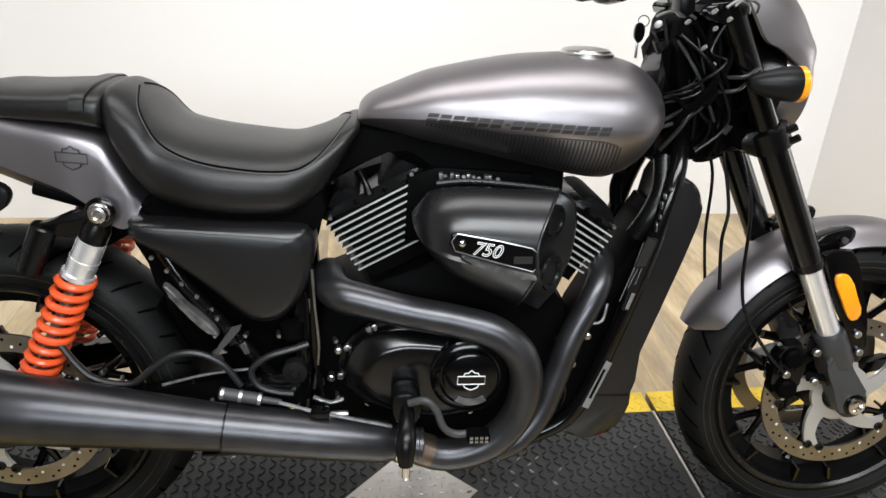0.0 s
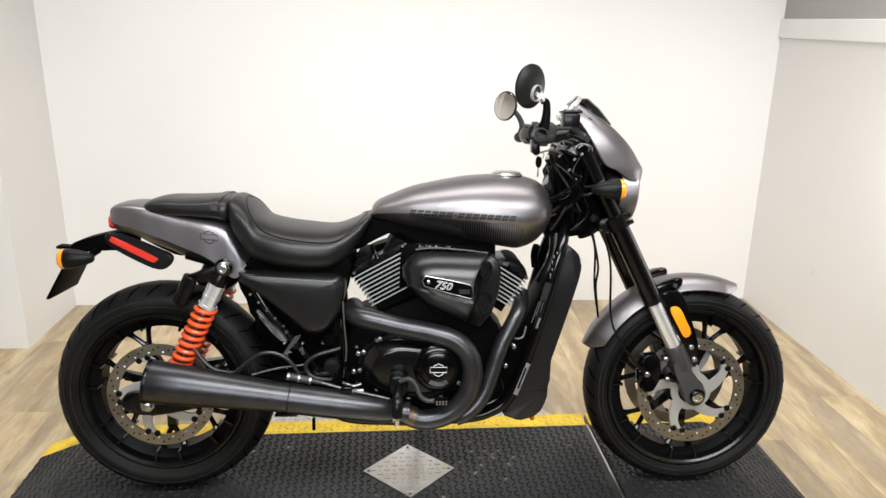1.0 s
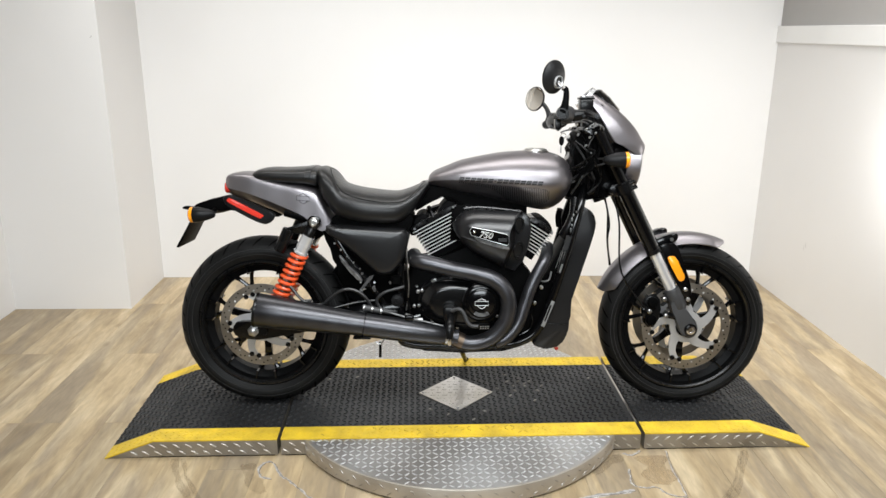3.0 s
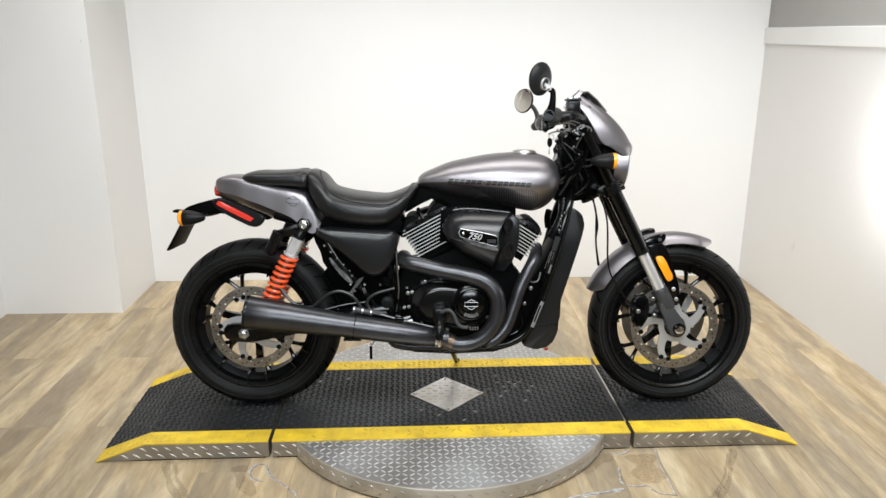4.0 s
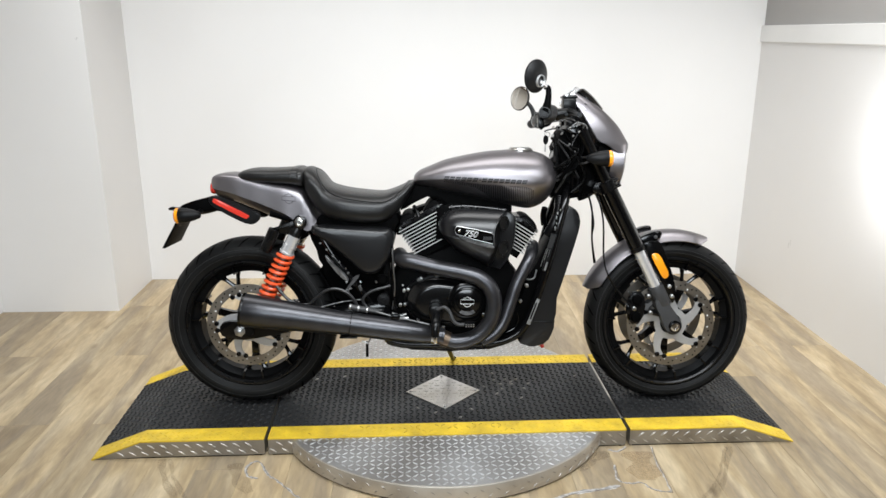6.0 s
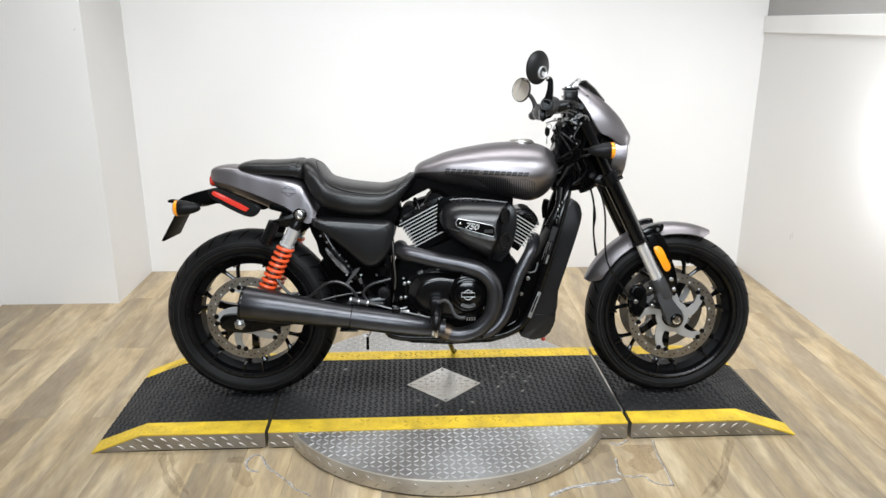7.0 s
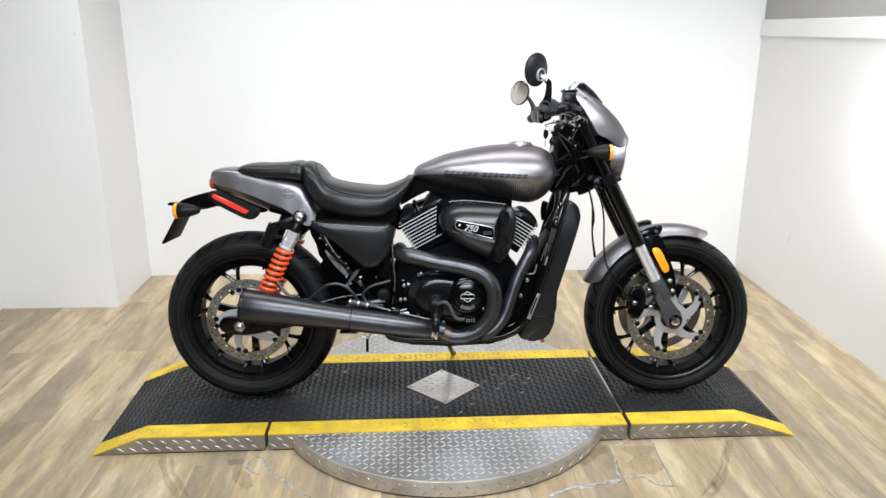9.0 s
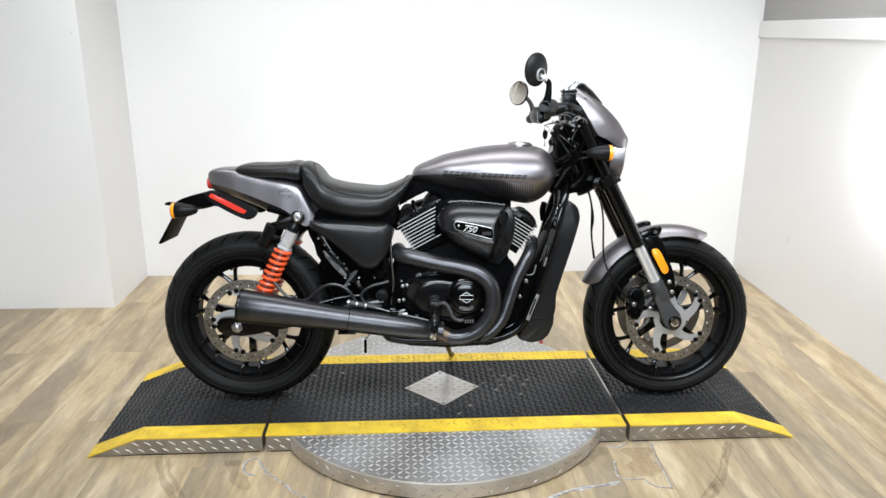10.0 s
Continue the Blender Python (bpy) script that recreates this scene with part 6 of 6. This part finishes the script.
for pts, r in (([(0.317, -0.20, 1.000), (0.344, -0.20, 1.008), (0.384, -0.20, 1.0125), (0.41, -0.17, 1.006)], 0.0024), ([(0.4105, -0.20, 0.9964), (0.425, -0.20, 1.006), (0.4443, -0.20, 1.000), (0.4466, -0.195, 0.988)], 0.0022), ([(0.437, -0.12, 0.9917), (0.4527, -0.12, 1.0017), (0.470, -0.12, 0.996), (0.4755, -0.115, 0.985)], 0.0026),
               ([(0.368, -0.20, 1.016), (0.396, -0.20, 1.019), (0.425, -0.16, 1.012)], 0.0020), ([(0.331, -0.12, 0.976), (0.345, -0.12, 0.982), (0.369, -0.12, 0.985), (0.40, -0.10, 0.975)], 0.0026)):
    part("control_cable", tube(pts, r, 8, 6), PEG_GREY, bar, "grey sheathed cable")
for x, y, z in ((0.352, -0.16, 0.988), (0.378, -0.14, 1.000), (0.412, -0.13, 0.984), (0.395, -0.08, 0.966), (0.430, -0.10, 0.958), (0.448, -0.105, 0.972), (0.418, -0.10, 0.930), (0.436, -0.10, 0.905)):
    part("cable_ferrule", turned([(0, 0.0030), (0.005, 0.0036), (0.009, 0.0026)], (x, y, z), (0.4, -0.7, 0.6), 10), CARRIER, bar)
key = part("ignition_key", pillow([(0.351, 0.956), (0.358, 0.961), (0.366, 0.955), (0.367, 0.940), (0.362, 0.930), (0.356, 0.929), (0.350, 0.938)], 0.018, 0.030, 0.3, 3), BLACK_GLOSS, bike, "black key hanging from the ignition lock")
part("blade", box(0.3555, 0.3600, 0.022, 0.0245, 0.903, 0.932, 0.0006), STEEL, key, "steel key blade")
part("key_ring", turned([(-0.001, 0.008), (0.001, 0.008), (0.001, 0.010), (-0.001, 0.010)], (0.365, 0.024, 0.963), (0.3, 1, 0), 20, True), CHROME, key, "thin steel ring")
part("lock", turned([(0, 0.013), (0.016, 0.013), (0.019, 0.010), (0.020, 0.004)], (0.392, 0.0, 0.945), (-0.6, -0.35, 0.7), 20), BLACK_SATIN, key)
part("lock_face", turned([(0, 0.0075), (0.003, 0.0065), (0.004, 0.002)], (0.3800, -0.007, 0.9590), (-0.6, -0.6, 0.5), 16), CARRIER, key, "bright lock face")
for x0, z0, x1, z1, x2, z2, r in ((0.365, 0.850, 0.404, 0.865, 0.428, 0.878, 0.0030), (0.366, 0.842, 0.409, 0.857, 0.432, 0.870, 0.0028), (0.372, 0.812, 0.407, 0.841, 0.432, 0.860, 0.0035), (0.370, 0.803, 0.410, 0.825, 0.440, 0.850, 0.0035), (0.380, 0.768, 0.407, 0.818, 0.426, 0.868, 0.0035), (0.386, 0.941, 0.417, 0.891, 0.456, 0.819, 0.0032)):
    part("control_cable", tube([(x0, -0.080, z0), (x1, -0.100, z1), (x2, -0.098, z2)], r, 8, 6), HOSE if r > 0.003 else BLACK_SATIN, bike)
for x0, z0, x1, z1, x2, z2 in ((0.450, 0.888, 0.484, 0.892, 0.512, 0.905), (0.440, 0.866, 0.471, 0.870, 0.495, 0.880)):
    part("cable_clip", tube([(x0, -0.095, z0), (x1, -0.118, z1), (x2, -0.105, z2)], 0.0035, 8, 6), HOSE, bike)
random.seed(5)
for k in range(30):
    y = -0.112 + 0.0075 * k
    r = random.uniform
    pts = [(0.365 + r(0, 0.03), y * 0.5, 0.78 + r(0, 0.10)), (0.395 + r(-0.01, 0.02), y * 0.8 - 0.02, 0.83 + r(-0.02, 0.05)), (0.43 + r(-0.02, 0.03), y - 0.015, 0.88 + r(-0.04, 0.04)), (0.445 + r(-0.02, 0.03), y, 0.93 + r(-0.02, 0.02)), (0.42 + r(0, 0.04), y * 0.9, 0.985)]
    part("cable", tube(pts, random.choice((0.0025, 0.0035, 0.0045, 0.006)), 8, 5), BLACK_SATIN if k % 5 == 0 else BLACK_MATT, bike)
for k in range(14):
    y = -0.10 + 0.006 * k
    pts = [(0.40 + r(-0.02, 0.02), y, 0.96 + r(-0.02, 0.02)), (0.43 + r(-0.02, 0.03), y - 0.012, 0.88 + r(-0.03, 0.03)), (0.45 + r(-0.02, 0.03), y - 0.008, 0.82 + r(-0.03, 0.03)), (0.46 + r(-0.03, 0.04), y, 0.755 + r(0, 0.02))]
    part("cable", tube(pts, random.choice((0.0022, 0.003, 0.004)), 8, 5), BLACK_SATIN if k % 3 == 0 else BLACK_MATT, bike)
part("wiring_cover", prism([(0.388, 0.965), (0.415, 0.985), (0.475, 0.985), (0.478, 0.93), (0.445, 0.865), (0.40, 0.86), (0.392, 0.91)], -0.078, 0.06, 0.012, 3), BLACK_MATT, bike)
part("head_casting", prism([(0.405, 0.99), (0.394, 0.964), (0.388, 0.915), (0.372, 0.885), (0.375, 0.80), (0.372, 0.745), (0.40, 0.735), (0.43, 0.742), (0.49, 0.752), (0.535, 0.757), (0.53, 0.80), (0.52, 0.86), (0.495, 0.93), (0.47, 0.99)], -0.048, 0.048, 0.014, 1), BLACK_GLOSS, bike, "black steering head and wiring")
for pts in ([(0.50, -0.06, 0.76), (0.517, -0.075, 0.668), (0.512, -0.08, 0.609), (0.523, -0.08, 0.52)], [(0.52, -0.07, 0.78), (0.545, -0.095, 0.68), (0.552, -0.10, 0.54), (0.575, -0.10, 0.47), (0.625, -0.105, 0.40), (0.655, -0.11, 0.37)], [(0.51, 0.05, 0.77), (0.535, 0.04, 0.70), (0.54, 0.04, 0.58), (0.56, 0.05, 0.48)]):
    part("brake_hose", tube(pts, 0.0032, 8, 6), BLACK_SATIN, bike)
part("intake_manifold", prism([(-0.035, 0.60), (-0.030, 0.715), (0.02, 0.73), (0.18, 0.72), (0.20, 0.60)], -0.055, 0.055, 0.006), BLACK_MATT, engine)
part("coolant_pipe", tube([(0.40, -0.05, 0.75), (0.395, -0.075, 0.70), (0.375, -0.085, 0.655), (0.355, -0.08, 0.62)], [0.016, 0.018, 0.018, 0.016], 12, 4), BLACK_SATIN, bike)
lab = part("frame_label", prism([(0.284, 0.312), (0.296, 0.307), (0.330, 0.398), (0.319, 0.403)], -0.1205, -0.1185, 0.0006), LABEL, bike, "pale information label on the frame")
part("print_bar", prism([(0.2945, 0.330), (0.299, 0.328), (0.3195, 0.386), (0.315, 0.388)], -0.1212, -0.120), BLACK_MATT, lab)
dark_label = part("frame_label", prism([(0.3345, 0.500), (0.3475, 0.497), (0.3830, 0.626), (0.3640, 0.631)], -0.1200, -0.1120, 0.0006), ENGINE_GREY, bike, "dark narrow label on the frame")
part("print_block", prism([(0.3632, 0.6290), (0.3800, 0.6250), (0.3660, 0.5800), (0.3500, 0.5800)], -0.1207, -0.1195), HOSE, dark_label, "grey block of fine print")
for a, b in (((0.3470, 0.578), (0.3285, 0.517)), ((0.3528, 0.576), (0.3400, 0.540)), ((0.3595, 0.576), (0.3520, 0.548))):
    part("print_bar", prism([a, (a[0] + 0.0011, a[1] - 0.0003), (b[0] + 0.0011, b[1] - 0.0003), b], -0.1207, -0.1195), LABEL, dark_label)
part("small_label", prism([(0.3488, 0.5317), (0.3545, 0.5305), (0.3459, 0.5010), (0.3400, 0.5029)], -0.1210, -0.1195), LABEL, dark_label)
for x, z, l in ((0.393, 0.711, 0.004), (0.3845, 0.700, 0.005), (0.3805, 0.685, 0.007), (0.3805, 0.6655, 0.004), (0.3765, 0.648, 0.009)):
    part("cable_tie", box(x - 0.0013, x + 0.0013, -0.1215, -0.112, z - l * 0.8, z + l * 0.8, 0.0006), STEEL, bike)
stand = part("side_stand", tube([(-0.01, 0.10, 0.225), (0.015, 0.18, 0.14), (0.040, 0.31, 0.046), (0.045, 0.335, 0.042)], [0.012, 0.010, 0.009, 0.011], 10, 3), BLACK_SATIN, bike, "black side stand lowered to the deck")
part("overflow_cap", turned([(0, 0.007), (0.01, 0.007), (0.013, 0.004)], (0.350, -0.04, 0.212), (0.5, -0.3, -0.8), 12), RED, bike, "small red tab under the radiator")
part("drain_pin", tube([(-0.284, 0.0, 0.215), (-0.284, 0.0, 0.158)], 0.005, 8, 1), BLACK_MATT, bike)
part("sump", prism([(-0.15, 0.24), (-0.12, 0.205), (0.16, 0.205), (0.21, 0.235), (0.16, 0.26)], -0.08, 0.08, 0.01, 2), BLACK_SATIN, engine)

# ---- floor planks, each a piece of the floor ----
PLANK_W, PLANK_L = 0.152, 1.22
random.seed(11)
plank_mesh = {}


def plank_data(length):
    key = round(length, 2)
    if key not in plank_mesh:
        b = box(-PLANK_W / 2 + 0.00025, PLANK_W / 2 - 0.00025, 0, key - 0.0005, -0.0038, 0, 0.0005, 1)
        me = bpy.data.meshes.new("plank")
        b.to_mesh(me)
        b.free()
        me.materials.append(WOOD)
        plank_mesh[key] = me
    return plank_mesh[key]


col, x = 0, LEFT + PLANK_W / 2
while x < RIGHT + 0.08:
    y = FRONT + 0.01 - random.choice((0.0, 0.3, 0.61, 0.92))
    while y < BACK:
        y0, y1 = max(y, FRONT), min(y + PLANK_L, BACK)
        if y1 - y0 > 0.05:
            ob = new("plank", plank_data(y1 - y0))
            ob.location = (x, y0, 0)
            ob.parent = floor
        y += PLANK_L
    x, col = x + PLANK_W, col + 1

# ---- marks left on the floor and walls ----
RESIDUE = material("dried_adhesive", (0.40, 0.385, 0.37), 0.7, vary=0.3, scale=60, bump=0.6, bump_scale=500)


def stain_material(name, colour, strength):
    """Thin worn-in dirt that lets the surface below show through unevenly."""
    m = material(name, colour, 0.6, vary=0.2, scale=20)
    nt = m.node_tree
    noise, level = nt.nodes.new("ShaderNodeTexNoise"), nt.nodes.new("ShaderNodeMapRange")
    noise.inputs["Scale"].default_value, noise.inputs["Detail"].default_value = 22, 8
    level.inputs[1].default_value, level.inputs[2].default_value, level.inputs[4].default_value = 0.25, 0.80, strength
    nt.links.new(noise.outputs[0], level.inputs[0])
    nt.links.new(level.outputs[0], nt.nodes["Principled BSDF"].inputs["Alpha"])
    return m


STAIN = stain_material("brown_floor_stain", (0.27, 0.19, 0.11), 0.20)
PATCH = stain_material("bare_orange_wood", (0.60, 0.40, 0.20), 0.30)
CRACK = material("floor_crack_shadow", (0.12, 0.10, 0.085), 0.8)
SCUFF = stain_material("grey_wall_scuff", (0.35, 0.33, 0.31), 0.35)


def floor_line(name, pts, width, mat, z):
    """A thin uneven ribbon on the floor along a line of (x, y)."""
    bm, rings = bmesh.new(), []
    line = catmull(pts, 8)
    for k, p in enumerate(line):
        q, o = line[min(k + 1, len(line) - 1)], line[max(k - 1, 0)]
        d = Vector((q[0] - o[0], q[1] - o[1], 0)).normalized()
        e = Vector((-d.y, d.x, 0)) * width * (random.uniform(0.4, 1.3) if width < 0.005 else 0.9 + 0.3 * math.sin(k * 0.7))
        jog = min(width, 0.003)
        c = Vector((p[0] + random.uniform(-1, 1) * jog, p[1] + random.uniform(-1, 1) * jog, 0))
        rings.append([c + e + Vector((0, 0, z)), c - e + Vector((0, 0, z)), c - e, c + e])
    join_rings(bm, rings)
    part(name, bm, mat, floor)


random.seed(21)
floor_line("bare_patch", [(0.640, -0.265), (0.640, -0.34), (0.630, -0.43)], 0.048, PATCH, 0.0004)
for pts, w in (([(0.549, -0.249), (0.58, -0.259), (0.615, -0.234)], 0.004), ([(0.548, -0.342), (0.536, -0.421), (0.565, -0.445), (0.609, -0.444), (0.633, -0.482), (0.685, -0.496)], 0.0034), ([(0.701, -0.238), (0.689, -0.348), (0.689, -0.412), (0.685, -0.496)], 0.0022),
               ([(0.297, -0.535), (0.378, -0.492), (0.469, -0.475), (0.534, -0.459)], 0.0075), ([(-0.61, -0.376), (-0.643, -0.361), (-0.659, -0.321), (-0.644, -0.28), (-0.616, -0.288), (-0.585, -0.351), (-0.54, -0.398), (-0.478, -0.469), (-0.43, -0.506)], 0.0040)):
    floor_line("adhesive_residue", pts, w, RESIDUE, 0.0006)
    floor_line("floor_crack", [(x + 0.0035, y - 0.003) for x, y in pts], 0.0009, CRACK, 0.0008)
for pts, w in (([(-0.951, -0.253), (-0.901, -0.376), (-0.827, -0.49)], 0.012), ([(-0.923, -0.254), (-0.879, -0.364), (-0.798, -0.491)], 0.007), ([(0.961, -0.24), (0.854, -0.434), (0.754, -0.554)], 0.006), ([(0.975, -0.24), (0.882, -0.42), (0.788, -0.555)], 0.010),
               ([(-0.70, -0.29), (-0.68, -0.36), (-0.62, -0.45)], 0.022), ([(0.42, -0.36), (0.50, -0.30), (0.545, -0.262)], 0.02)):
    floor_line("floor_stain", pts, w, STAIN, 0.0004)
for z, y in ((0.335, 1.07), (0.350, 1.055)):
    bm = bmesh.new()
    add_tube(bm, [(RIGHT, y, z - 0.012), (RIGHT, y + 0.006, z), (RIGHT, y + 0.004, z + 0.014)], 0.0016, 6, 4)
    part("scuff", bm, SCUFF, bpy.data.objects["wall_right"])
bm = bmesh.new()
add_tube(bm, [(-1.648, JOG_Y, 1.330), (-1.642, JOG_Y, 1.340)], 0.003, 6, 2)
part("scuff", bm, SCUFF, bpy.data.objects["wall_left_face"])
